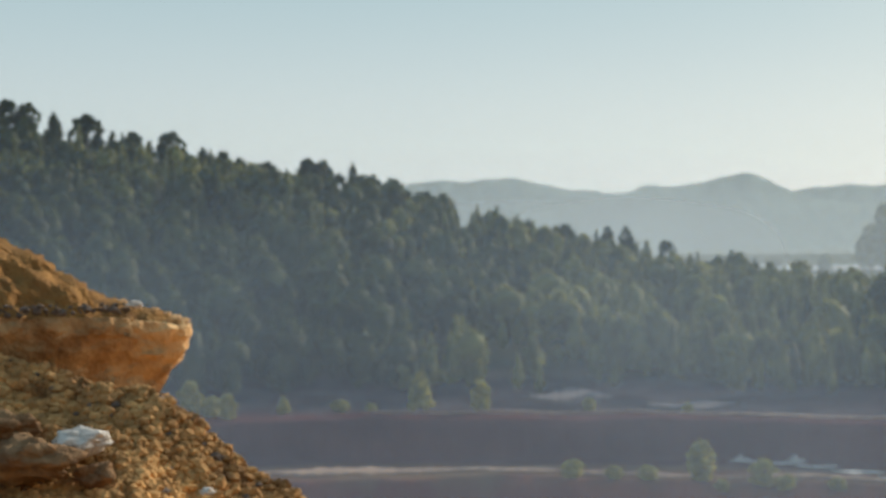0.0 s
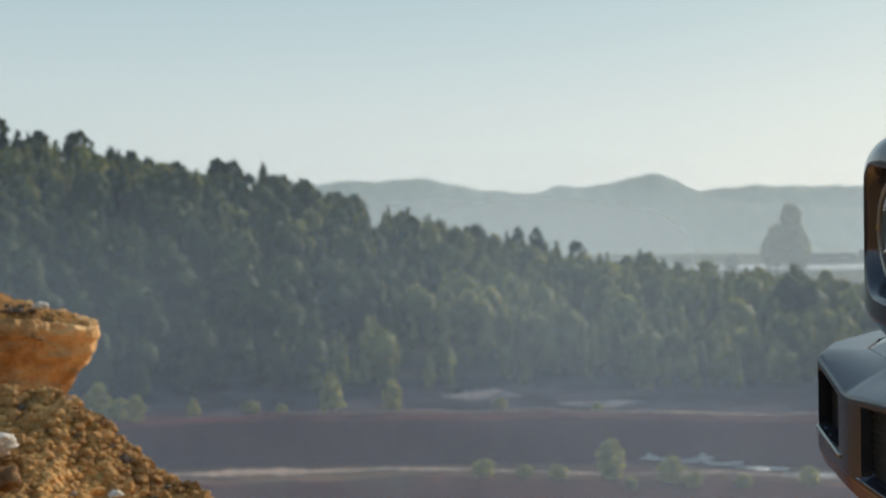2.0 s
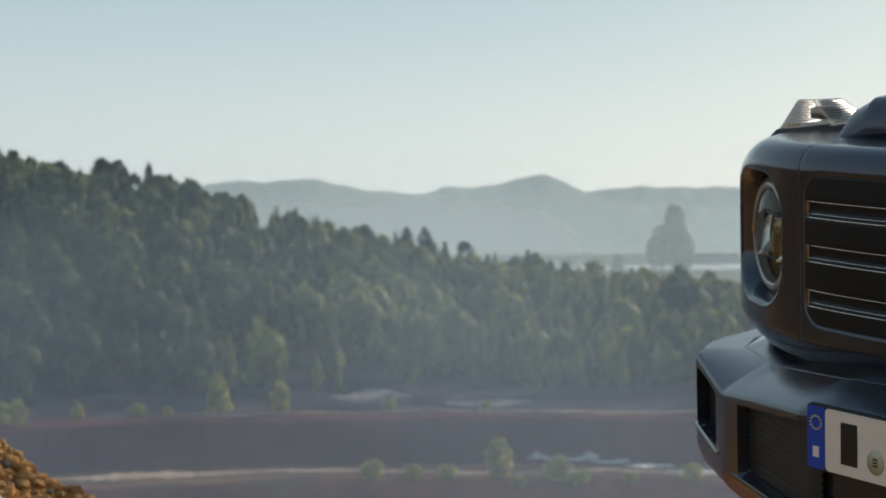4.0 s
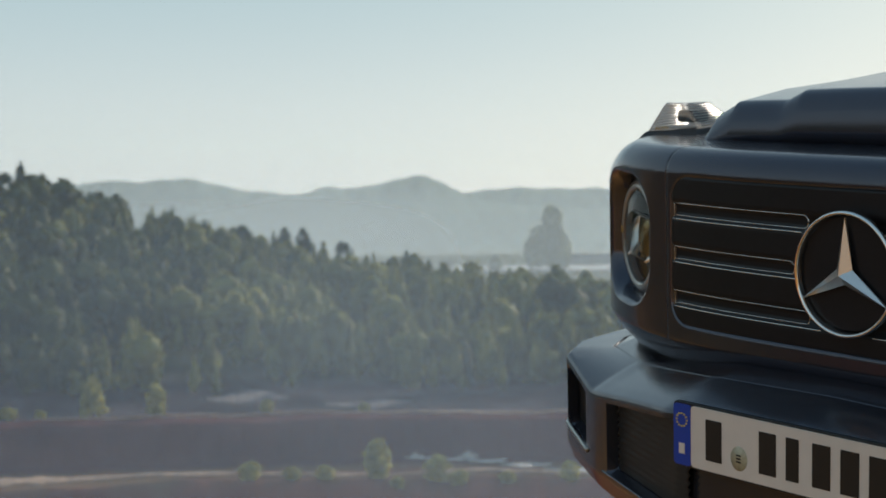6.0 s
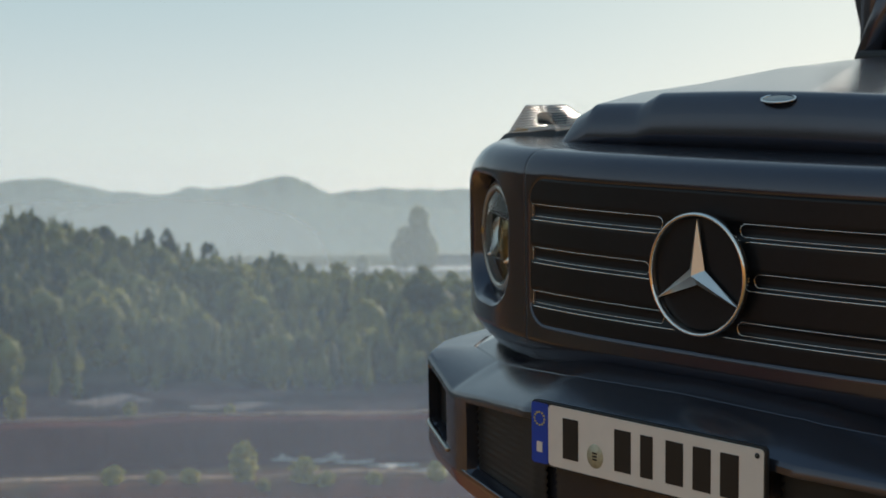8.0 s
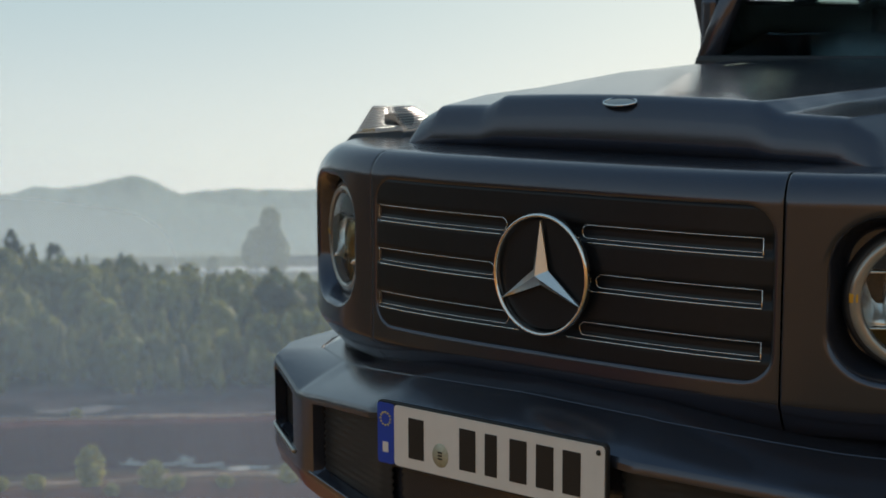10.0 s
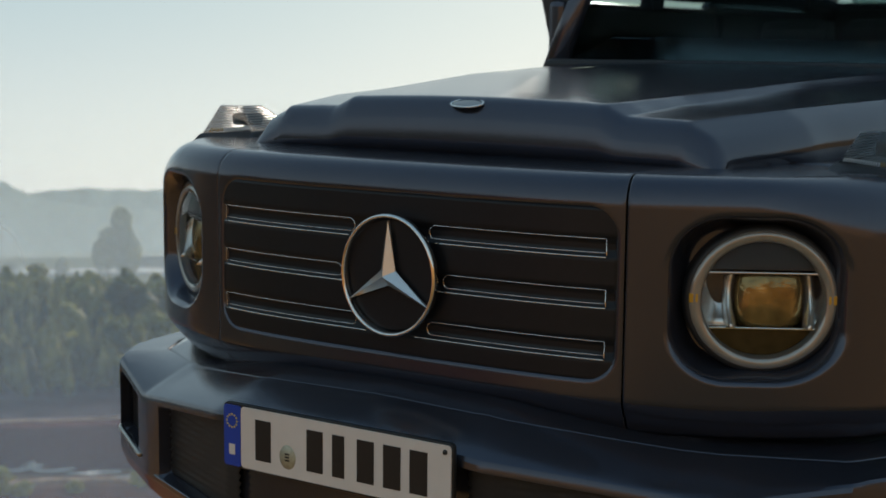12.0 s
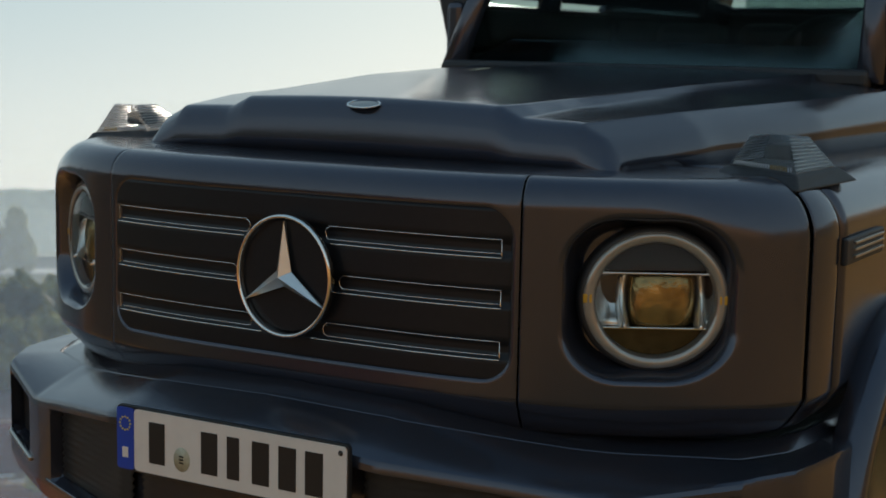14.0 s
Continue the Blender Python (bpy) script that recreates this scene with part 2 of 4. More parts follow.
GLASS = clear("clear_glass", (0.93, 0.94, 0.94), 0.02)
FROST = mat("frosted_plastic", (0.62, 0.64, 0.66), 0.25, 0, 0.1, 90.0)
RIBBED = clear("ribbed_clear_plastic", (0.86, 0.88, 0.90), 0.16, 0.12)
_n, _l = RIBBED.node_tree.nodes, RIBBED.node_tree.links
_d, _m = _n.new("ShaderNodeBsdfTranslucent"), _n.new("ShaderNodeMixShader")
_d.inputs[0].default_value = (0.85, 0.88, 0.92, 1)
_m.inputs[0].default_value = 0.10
_l.new(_n["Mix Shader"].outputs[0], _m.inputs[1])
_l.new(_d.outputs[0], _m.inputs[2])
_l.new(_m.outputs[0], _n["Material Output"].inputs[0])
SCREEN = clear("tinted_windscreen", (0.50, 0.58, 0.57), -0.02, 0.02)


def grid_part(name, g, material, parent=None, label="", thick=0.004, close=False, smooth=True, crease=0):
    """A sheet over an array of points, with thickness."""
    g = np.asarray(g)
    n, m = g.shape[:2]
    f = [(i * m + j, i * m + (j + 1) % m, (i + 1) * m + (j + 1) % m, (i + 1) * m + j) for i in range(n - 1) for j in range(m if close else m - 1)]
    ob = raw(name, g.reshape(-1, 3), f, material, parent, smooth)
    if label:
        ob["label"] = label
    if crease:
        ob.data.set_sharp_from_angle(angle=radians(crease))
    if thick:
        mod = ob.modifiers.new("thickness", "SOLIDIFY")
        mod.thickness, mod.offset = thick, 0
    return ob


def block(name, size, m, material, parent=None, label="", bevel=0.004, seg=2):
    bm = bmesh.new()
    bmesh.ops.create_cube(bm, size=1, matrix=Matrix.Diagonal((*size, 1)))
    if bevel:
        bmesh.ops.bevel(bm, geom=bm.edges[:], offset=min(bevel, min(size) * 0.45), segments=seg, affect="EDGES", profile=0.5)
    bm.transform(m)
    return part(name, bm, material, parent, label)


def tube(name, pts, r, material, parent=None, label="", closed=False, sides=8):
    """A round rod along points."""
    pts = [Vector(p) for p in pts]
    n, rings = len(pts), []
    for i, p in enumerate(pts):
        a = pts[(i - 1) % n] if (closed or i) else p
        b = pts[(i + 1) % n] if (closed or i < n - 1) else p
        d = (b - a).normalized()
        u = d.cross(Vector((0.03, 1, 0.02))).normalized()
        w = d.cross(u)
        rings.append([p + (u * math.cos(k * math.tau / sides) + w * math.sin(k * math.tau / sides)) * r for k in range(sides)])
    if closed:
        rings.append(rings[0])
    v = [q for ring in rings for q in ring]
    f = [(i * sides + k, i * sides + (k + 1) % sides, (i + 1) * sides + (k + 1) % sides, (i + 1) * sides + k) for i in range(len(rings) - 1) for k in range(sides)]
    if not closed:
        f += [tuple(range(sides))[::-1], tuple((len(rings) - 1) * sides + k for k in range(sides))]
    ob = raw(name, v, f, material, parent, True)
    if label:
        ob["label"] = label
    return ob


def lathe(name, prof, m, material, parent=None, label="", seg=64, smooth=True):
    """Turns (radius, along) pairs round the local y axis."""
    v = [m @ Vector((r * math.cos(k * math.tau / seg), a, r * math.sin(k * math.tau / seg))) for r, a in prof for k in range(seg)]
    f = [(i * seg + k, (i + 1) * seg + k, (i + 1) * seg + (k + 1) % seg, i * seg + (k + 1) % seg) for i in range(len(prof) - 1) for k in range(seg)]
    ob = raw(name, v, f, material, parent, smooth)
    if label:
        ob["label"] = label
    return ob


def prism(name, outline, m, depth, material, parent=None, label="", bevel=0.0):
    """An outline in local x, z pulled along local y."""
    bm = bmesh.new()
    face = bm.faces.new([bm.verts.new((x, 0, z)) for x, z in outline])
    got = bmesh.ops.extrude_face_region(bm, geom=[face])
    bmesh.ops.translate(bm, vec=(0, depth, 0), verts=[e for e in got["geom"] if isinstance(e, bmesh.types.BMVert)])
    bmesh.ops.recalc_face_normals(bm, faces=bm.faces)
    if bevel:
        bmesh.ops.bevel(bm, geom=bm.edges[:], offset=bevel, segments=2, affect="EDGES", profile=0.5)
    bm.transform(m)
    return part(name, bm, material, parent, label)


def rounded(cx, cz, hx, hz, r, k=6):
    pts = []
    for sx, sz, a0 in ((1, 1, 0), (-1, 1, 90), (-1, -1, 180), (1, -1, 270)):
        for i in range(k + 1):
            a = radians(a0 + 90 * i / k)
            pts.append((cx + sx * (hx - r) + r * math.cos(a), cz + sz * (hz - r) + r * math.sin(a)))
    return pts


def box_distance(x, z, cx, cz, hx, hz, r):
    qx, qz = np.abs(x - cx) - hx + r, np.abs(z - cz) - hz + r
    return np.hypot(np.maximum(qx, 0), np.maximum(qz, 0)) + np.minimum(np.maximum(qx, qz), 0) - r


def face_y(x):
    """The bowed front, in plan."""
    return 0.185 + 0.29 * (abs(x) / 0.88) ** 3.4


def face_slope(x):
    return 0.29 * 3.4 / 0.88 * (abs(x) / 0.88) ** 2.4


def bumper_y(x):
    return float(np.interp(abs(x), [0, 0.24, 0.30, 0.64, 0.67, 0.855, 0.92, 0.95], [0.012, 0.016, 0.024, 0.174, 0.190, 0.302, 0.41, 0.62]))


car = tagged(new("car"), "dark matte blue-black off-road car parked on a slope", "car")
car.matrix_world = CAR

# plan of one front corner: bowed front, then an arc round to the side
ARC = math.atan(face_slope(0.80))
ARC_R = 0.105 / (1 - math.sin(ARC))


def corner_plan(step=0.004):
    pts = [(x, face_y(x), math.atan(face_slope(x))) for x in np.arange(0.4712, 0.80, step)]
    for a in np.linspace(ARC, math.pi / 2, 40):
        pts.append((0.80 + ARC_R * (math.sin(a) - math.sin(ARC)), face_y(0.80) + ARC_R * (math.cos(ARC) - math.cos(a)), a))
    return pts


ZS = np.concatenate([np.linspace(-0.004, 0.06, 14), np.arange(0.064, 0.402, 0.004)])
TOP_R = 0.052


def shell(plan, s, recess):
    """Rows of points up the panel, round its top edge and in to the hood's foot."""
    rows = []
    for x, y, a in plan:
        nx, ny = math.sin(a), -math.cos(a)
        col = []
        r = TOP_R + 0.055 * float(smoothstep(0.66, 0.86, x))
        z0 = 0.452 - r
        for z in ZS:
            d = 0.0
            if z < 0.062:
                d -= 0.050 * ((0.062 - z) / 0.066) ** 1.35
            if z > z0:
                d -= r - math.sqrt(r * r - (z - z0) ** 2)
            if recess:
                e = box_distance(np.array(x), np.array(z), 0.670, 0.247, 0.130, 0.141, 0.094)
                d -= 0.080 * float(smoothstep(0.006, -0.026, e))
            col.append((s * (x + nx * d), y + ny * d, z))
        for t in np.linspace(math.asin(min(1, max(0, (0.402 - z0) / r))) + 0.08, math.pi / 2, 9):
            d = -r * (1 - math.cos(t))
            col.append((s * (x + nx * d), y + ny * d, z0 + r * math.sin(t)))
        for k in (0.25, 0.5, 0.75, 1.0):
            bx, by = x - nx * r, y - ny * r
            yy = max(by, 0.43)
            col.append((s * (bx + (0.36 - bx) * k), by + (yy + 0.03 - by) * k, 0.452 + 0.006 * k))
        rows.append(col)
    return rows if s > 0 else rows[::-1]


LAMP_X = 0.667


def headlamp(s):
    a = math.atan(face_slope(0.672))
    c = Vector((s * LAMP_X, face_y(LAMP_X) + 0.052, 0.242))
    m = Matrix.Translation(c) @ Matrix.Rotation(s * a, 4, "Z") @ Matrix.Diagonal((1.12, 1.0, 1.07, 1))      # local -y points out of the car
    body = lathe("headlamp", [(0.004, 0.075), (0.060, 0.072), (0.094, 0.045), (0.106, 0.0), (0.112, -0.004), (0.119, 0.0), (0.121, 0.012), (0.121, 0.05)], m, PLASTIC, car, "round headlamp in a dark housing")
    lathe("light_ring", [(0.0925, 0.012), (0.0935, -0.001), (0.0970, -0.0065), (0.1050, -0.0085), (0.1110, -0.0065), (0.1140, -0.001)], m, RING, body, "dull grey ring of daytime light")
    for z, h in ((0.043, 0.0035), (-0.047, 0.0035)):
        block("rail", (0.17, 0.012, h), m @ Matrix.Translation((0, 0.006, z)), CHROME, body, "bright chrome rail", 0.0012)
    # dark screens above and below the rails
    for sg in (1, -1):
        out = [(0.0985 * math.cos(t), sg * 0.0985 * math.sin(t)) for t in np.linspace(0.50, math.pi - 0.50, 20)]
        prism("screen", out, m @ Matrix.Translation((0, 0.012 if sg > 0 else 0.016, 0)), 0.004, PLASTIC if sg > 0 else SMOKED, body)
    # barrel-shaped lens between two bright reflectors
    g = []
    for u in np.linspace(-1, 1, 25):
        g.append([m @ Vector((0.012 + 0.051 * u * (1 - 0.10 * v ** 4), 0.034 - 0.030 * math.sqrt(1 - 0.92 * u * u) - 0.006 * (1 - v * v), 0.0425 * v - 0.002)) for v in np.linspace(-1, 1, 15)])
    grid_part("lens", g, LENS, body, "amber-brown barrel-shaped projector lens", 0.003)
    block("lens_back", (0.105, 0.004, 0.088), m @ Matrix.Translation((0.012, 0.042, -0.002)), PLASTIC, body, bevel=0.001)
    for sg in (1, -1):
        # curved chrome cheek beside the lens, then a bowed reflector out to the ring
        g = []
        for t in np.linspace(0, 1, 9):
            x = 0.012 + sg * (0.050 + 0.017 * t)
            g.append([m @ Vector((x + sg * 0.004 * (1 - k * k), 0.034 - 0.020 * math.sin(math.pi * t) - 0.014 * k * k + 0.016 * k, 0.043 * k - 0.002)) for k in np.linspace(-1, 1, 11)])
        grid_part("lens_cheek", g, REFLECT, body, "curved chrome cheek beside the lens", 0.002)
        g = []
        for t in np.linspace(0, 1, 15):
            x = 0.012 + sg * 0.067 + (sg * 0.098 - 0.012 - sg * 0.067) * t
            hh = min(0.0425, math.sqrt(max(0.0, 0.0985 ** 2 - x * x)))
            g.append([m @ Vector((x, 0.030 - 0.022 * t * t + 0.008 * math.sin(math.pi * t) + 0.010 * (1 - t) - 0.012 * k * k * (1 - 0.4 * t) + 0.45 * hh * k, hh * k - 0.002)) for k in np.linspace(-1, 1, 9)])
        grid_part("reflector", g, REFLECT, body, "curved chrome reflector", 0.002)
        block("side_reflector", (0.014, 0.008, 0.016), m @ Matrix.Translation((sg * 0.106, -0.004, 0.002)), AMBER, body, "small amber reflector", 0.002)
    lathe("cover_glass", [(0.001, -0.020), (0.04, -0.0185), (0.075, -0.014), (0.096, -0.006)], m, GLASS, body, "clear cover glass").visible_shadow = False


LENS = mat("lens_amber", (0.42, 0.31, 0.14), 0.12, 0.75, 0.55, 38.0, 0.15, 60.0, big=9.0)


def turn_signal(s):
    """A clear wedge on a black foot, on the fender: corners run inner front, outer front, outer back, inner back."""
    def ring(*pts):
        return [Vector((s * x, y, z)) for x, y, z in pts]
    foot_lo = ring((0.682, 0.530, 0.440), (0.856, 0.530, 0.428), (0.896, 0.785, 0.436), (0.690, 0.800, 0.446))
    foot_hi = ring((0.697, 0.594, 0.467), (0.842, 0.556, 0.458), (0.866, 0.748, 0.463), (0.712, 0.764, 0.471))
    lens_lo = ring((0.700, 0.598, 0.465), (0.839, 0.561, 0.456), (0.862, 0.745, 0.461), (0.715, 0.760, 0.469))
    top = ring((0.745, 0.585, 0.525), (0.812, 0.598, 0.525), (0.830, 0.672, 0.521), (0.752, 0.682, 0.524))

    def frustum(name, a, b, material, parent, label, bevel):
        bm = bmesh.new()
        va, vb = [bm.verts.new(p) for p in a], [bm.verts.new(p) for p in b]
        bm.faces.new(va[::-1])
        bm.faces.new(vb)
        for i in range(4):
            bm.faces.new((va[i], va[(i + 1) % 4], vb[(i + 1) % 4], vb[i]))
        bmesh.ops.recalc_face_normals(bm, faces=bm.faces)
        bmesh.ops.bevel(bm, geom=bm.edges[:], offset=bevel, segments=3, affect="EDGES", profile=0.5)
        return part(name, bm, material, parent, label)
    foot = frustum("turn_signal", foot_lo, foot_hi, PLASTIC, car, "clear wedge-shaped turn signal on a black foot", 0.006)
    lens = frustum("cover", lens_lo, top, RIBBED, foot, "clear ribbed plastic cover", 0.004)
    lens.visible_shadow = False
    mid = sum(lens_lo + top, Vector()) / 8

    def flank(i, j, u, k, inset=0.05):
        p = lens_lo[i].lerp(lens_lo[j], u).lerp(top[i].lerp(top[j], u), k)
        return p.lerp(mid, inset)
    for i in range(9):     # ribs behind the outer, front and inner flanks
        k = 0.10 + 0.82 * i / 8
        tube("rib", [flank(1, 2, 0.06, k), flank(1, 2, 0.94, k)], 0.0013, FROST, foot, sides=4)
        tube("rib", [flank(3, 0, 0.06, k), flank(3, 0, 0.94, k)], 0.0013, SATIN, foot, sides=4)
    for i in range(24):
        u = 0.05 + 0.9 * i / 23
        tube("tooth", [flank(0, 1, u, 0.05, 0.03), flank(0, 1, u, 0.17, 0.03)], 0.0014, AMBER if 15 <= i <= 21 else FROST, foot, sides=4)
    holder = mid + Vector((0, 0.012, -0.002))
    block("bulb_holder", (0.052, 0.06, 0.030), Matrix.Translation(holder), PLASTIC, foot, bevel=0.008)


def corner(s):
    plan = corner_plan()
    front = [p for p in plan if p[0] < 0.886]
    side = [p for p in plan if p[0] > 0.8868] + [(0.905 + 0.012 * k, 0.60 + 1.35 * k, math.pi / 2) for k in np.linspace(0.02, 1, 24)]
    grid_part("headlamp_panel", shell(front, s, True), PAINT, car, thick=0.003)
    # the fender, cut away over the wheel
    rows = shell(side, s, False)
    g = np.array(rows)
    wy, wz, wr = 1.08, -0.33, 0.47
    inside = np.hypot(g[..., 1] - wy, g[..., 2] - wz) < wr
    g[..., 2] = np.where(inside, np.maximum(g[..., 2], wz + np.sqrt(np.maximum(0, wr ** 2 - (g[..., 1] - wy) ** 2))), g[..., 2])
    grid_part("fender", g, PAINT, car, thick=0.003)
    band = []
    for a in np.linspace(radians(8), radians(172), 60):
        c, n = -math.cos(a), math.sin(a)
        row = []
        for rr, ox in ((0.445, -0.02), (0.45, 0.05), (0.46, 0.062), (0.485, 0.062), (0.495, 0.055), (0.515, -0.005)):
            row.append((s * (0.912 + ox), wy + c * rr, wz + n * rr))
        band.append(row)
    grid_part("wheel_arch", band, PAINT, car, "matte flare over the wheel", thick=0.004)
    block("side_vent", (0.012, 0.26, 0.05), pose(s * 0.913, 0.77, 0.315), PLASTIC, car, "black side vent with bright strips")
    for z in (0.330, 0.318, 0.304):
        block("vent_strip", (0.008, 0.20, 0.005), pose(s * 0.921, 0.78, z), SATIN, car, bevel=0.001)
    headlamp(s)
    turn_signal(s)


for side_sign in (1, -1):
    corner(side_sign)

# grille: a painted surround with an opening, a dark insert and bright louvre frames
XG = np.arange(-0.4685, 0.469, 0.0045)


def surround():
    rows = []
    for x in XG:
        a = math.atan(face_slope(x)) * (1 if x > 0 else -1)
        nx, ny = math.sin(a), -math.cos(a)
        col = []
        for z in ZS:
            d = 0.0
            if z < 0.062:
                d -= 0.050 * ((0.062 - z) / 0.066) ** 1.35
            e = float(box_distance(np.array(x), np.array(z), 0, 0.245, 0.452, 0.150, 0.05))
            d -= 0.022 * float(smoothstep(0.006, -0.010, e))
            col.append((x + nx * d, face_y(x) + ny * d, z))
        for t in np.linspace(0.1, math.pi / 2, 9):
            d = -TOP_R * (1 - math.cos(t))
            col.append((x + nx * d, face_y(x) + ny * d, 0.40 + TOP_R * math.sin(t)))
        col.append((x, face_y(x) + 0.26, 0.458))
        rows.append(col)
    return rows


grid_part("grille_surround", surround(), PAINT, car, thick=0.003)


def on_face(x, z, out=0.0):
    return (x, face_y(x) - out, z)


insert = []
for x in np.arange(-0.456, 0.4561, 0.008):
    col = []
    for z in np.arange(0.091, 0.400, 0.006):
        groove = 0.0
        for zc in (0.328, 0.239, 0.148):
            groove += 0.009 * float(smoothstep(0.017, 0.011, abs(z - zc)))
        col.append((x, face_y(x) + 0.0025 + groove, z))
    insert.append(col)
grille = grid_part("grille", insert, LOUVRE, car, "black grille with three bright-edged louvres a side", thick=0.003)
for s in (1, -1):
    for zc, inner, low in ((0.328, 0.086, 0.100), (0.239, 0.117, 0.108), (0.148, 0.082, 0.056)):
        up, dn, xo = zc + 0.0155, zc - 0.0165, 0.438
        xs = np.linspace(xo, inner + 0.010, 22)
        line = [on_face(s * xo, dn + 0.003, 0.004)] + [on_face(s * x, up, 0.004) for x in xs]
        line += [on_face(s * (inner + 0.002), up - 0.006, 0.004), on_face(s * inner, up - 0.012, 0.004), on_face(s * (inner + 0.004), dn + 0.009, 0.004)]
        line += [on_face(s * x, dn + 0.0075, 0.0035) for x in xs[::-1]]
        tube("louvre_trim", line, 0.0008, CHROME, grille, "thin bright edge", closed=True, sides=6)
        xs = np.linspace(xo + 0.001, low, 24)
        tube("louvre_lip", [on_face(s * x, dn, 0.007) for x in xs], 0.0012, CHROME, grille, "thin bright lower edge", sides=6)

# round emblem of plain shapes: a ring and three tapered arms
em = pose(0.008, 0.160, 0.245)
emblem = lathe("emblem", [(0.1035, 0.006), (0.1045, -0.004), (0.108, -0.008), (0.1115, -0.004), (0.1125, 0.006), (0.1035, 0.006)], em @ Matrix.Diagonal((0.965, 1, 1.035, 1)), CHROME, car, "large chrome ring with three tapered arms", seg=96)
for k in range(3):
    a = math.pi / 2 + k * math.tau / 3
    d, e = Vector((math.cos(a), 0, math.sin(a))), Vector((-math.sin(a), 0, math.cos(a)))
    tip, hub = d * 0.103, Vector((0, -0.020, 0))
    w1, w2 = -d * 0.004 + e * 0.0165 + d * 0.012, -d * 0.004 - e * 0.0165 + d * 0.012
    bm = bmesh.new()
    vs = [bm.verts.new(p) for p in (hub, tip + Vector((0, -0.002, 0)), w1, w2, tip + Vector((0, 0.004, 0)), Vector((0, 0.004, 0)))]
    for q in ((0, 2, 1), (0, 1, 3), (2, 5, 4), (3, 4, 5), (1, 2, 4), (1, 4, 3)):
        bm.faces.new([vs[i] for i in q])
    bmesh.ops.recalc_face_normals(bm, faces=bm.faces)
    bm.transform(em)
    part("arm", bm, BRUSHED, emblem)
lathe("emblem_backing", [(0.001, 0.010), (0.1035, 0.010)], em, LOUVRE, emblem)

# hood: a front edge over the grille, a raised middle and shoulders that widen to the rear
HOOD_END = 1.80


def hood():
    """Plateau, short wall, shoulder and flank, with a bevelled lip that drops to the grille panel."""
    ys = np.concatenate([np.linspace(0.460, 0.75, 26), np.linspace(0.78, HOOD_END, 34)])

    def section(y):
        x1 = float(np.interp(y, [0.43, 0.50, 0.60, 0.73, 1.1, 1.8], [0.287, 0.322, 0.345, 0.368, 0.430, 0.500]))
        zd = float(np.interp(y, [0.43, 0.55, 0.73, 1.1, 1.8], [0.560, 0.568, 0.578, 0.599, 0.622]))
        wall = float(np.interp(y, [0.43, 0.55, 0.70, 1.8], [0.050, 0.030, 0.016, 0.014]))
        zi = float(np.interp(y, [0.43, 0.60, 1.03, 1.8], [0.538, 0.553, 0.580, 0.602]))
        x2 = float(np.interp(y, [0.43, 0.72, 1.22, 1.8], [0.462, 0.552, 0.645, 0.700]))
        zs = float(np.interp(y, [0.43, 0.72, 1.22, 1.8], [0.535, 0.553, 0.569, 0.584]))
        x3 = x2 + float(np.interp(y, [0.43, 0.8, 1.8], [0.088, 0.056, 0.050]))
        half = [(t * x1 * 0.94, zd + 0.006 * (1 - t * t)) for t in np.linspace(0, 1, 18)]
        half += [(x1 * 0.98, zd), (x1, zd - 0.002), (x1 + wall * 0.8, zi + 0.002), (x1 + wall, zi)]
        xi = x1 + wall
        half += [(xi + (x2 - xi) * t, zi + (zs - zi) * t) for t in (0.3, 0.6, 0.85)]
        half += [(x2, zs - 0.001), (x2 + 0.007, zs - 0.007), (x2 + 0.55 * (x3 - x2), zs - 0.026), (x2 + 0.86 * (x3 - x2), zs - 0.056), (x3, 0.450)]
        return [(-x, z) for x, z in half[:0:-1]] + half
    rows = [[(x, y, z) for x, z in section(y)] for y in ys]
    first = rows[0]
    pre = []
    for dy, dz, t in ((-0.042, 1.0, 1), (-0.041, 0.5, 1), (-0.040, 0.044, 0), (-0.038, 0.039, 0), (-0.030, 0.023, 0), (-0.020, 0.011, 0), (-0.010, 0.003, 0)):
        line = []
        for x, y, z in first:
            zz = z - 0.042 - (z - 0.042 - 0.447) * dz if t else max(0.447, z - dz)
            line.append((x, y + dy, max(0.447, zz)))
        pre.append(line)
    return pre + rows


grid_part("hood", hood(), PAINT, car, thick=0.004, crease=24)
badge_m = pose(0, 0.434, 0.5550, -68, 0, 0)
badge = lathe("hood_badge", [(0.001, -0.004), (0.020, -0.0035), (0.027, -0.002), (0.029, 0.0)], badge_m @ Matrix.Diagonal((1.25, 1, 0.66, 1)), SATIN, car, "small bright oval badge", seg=40)
tube("badge_rim", [badge_m @ Vector((0.037 * math.cos(t), -0.002, 0.0190 * math.sin(t))) for t in np.linspace(0, math.tau, 40)[:-1]], 0.0022, CHROME, badge, closed=True, sides=6)

# bumper
def bumper_edge(x):
    return float(np.interp(abs(x), [0, 0.25, 0.50, 0.66, 0.87, 0.95], [-0.012, -0.022, -0.055, -0.078, -0.042, -0.04]))


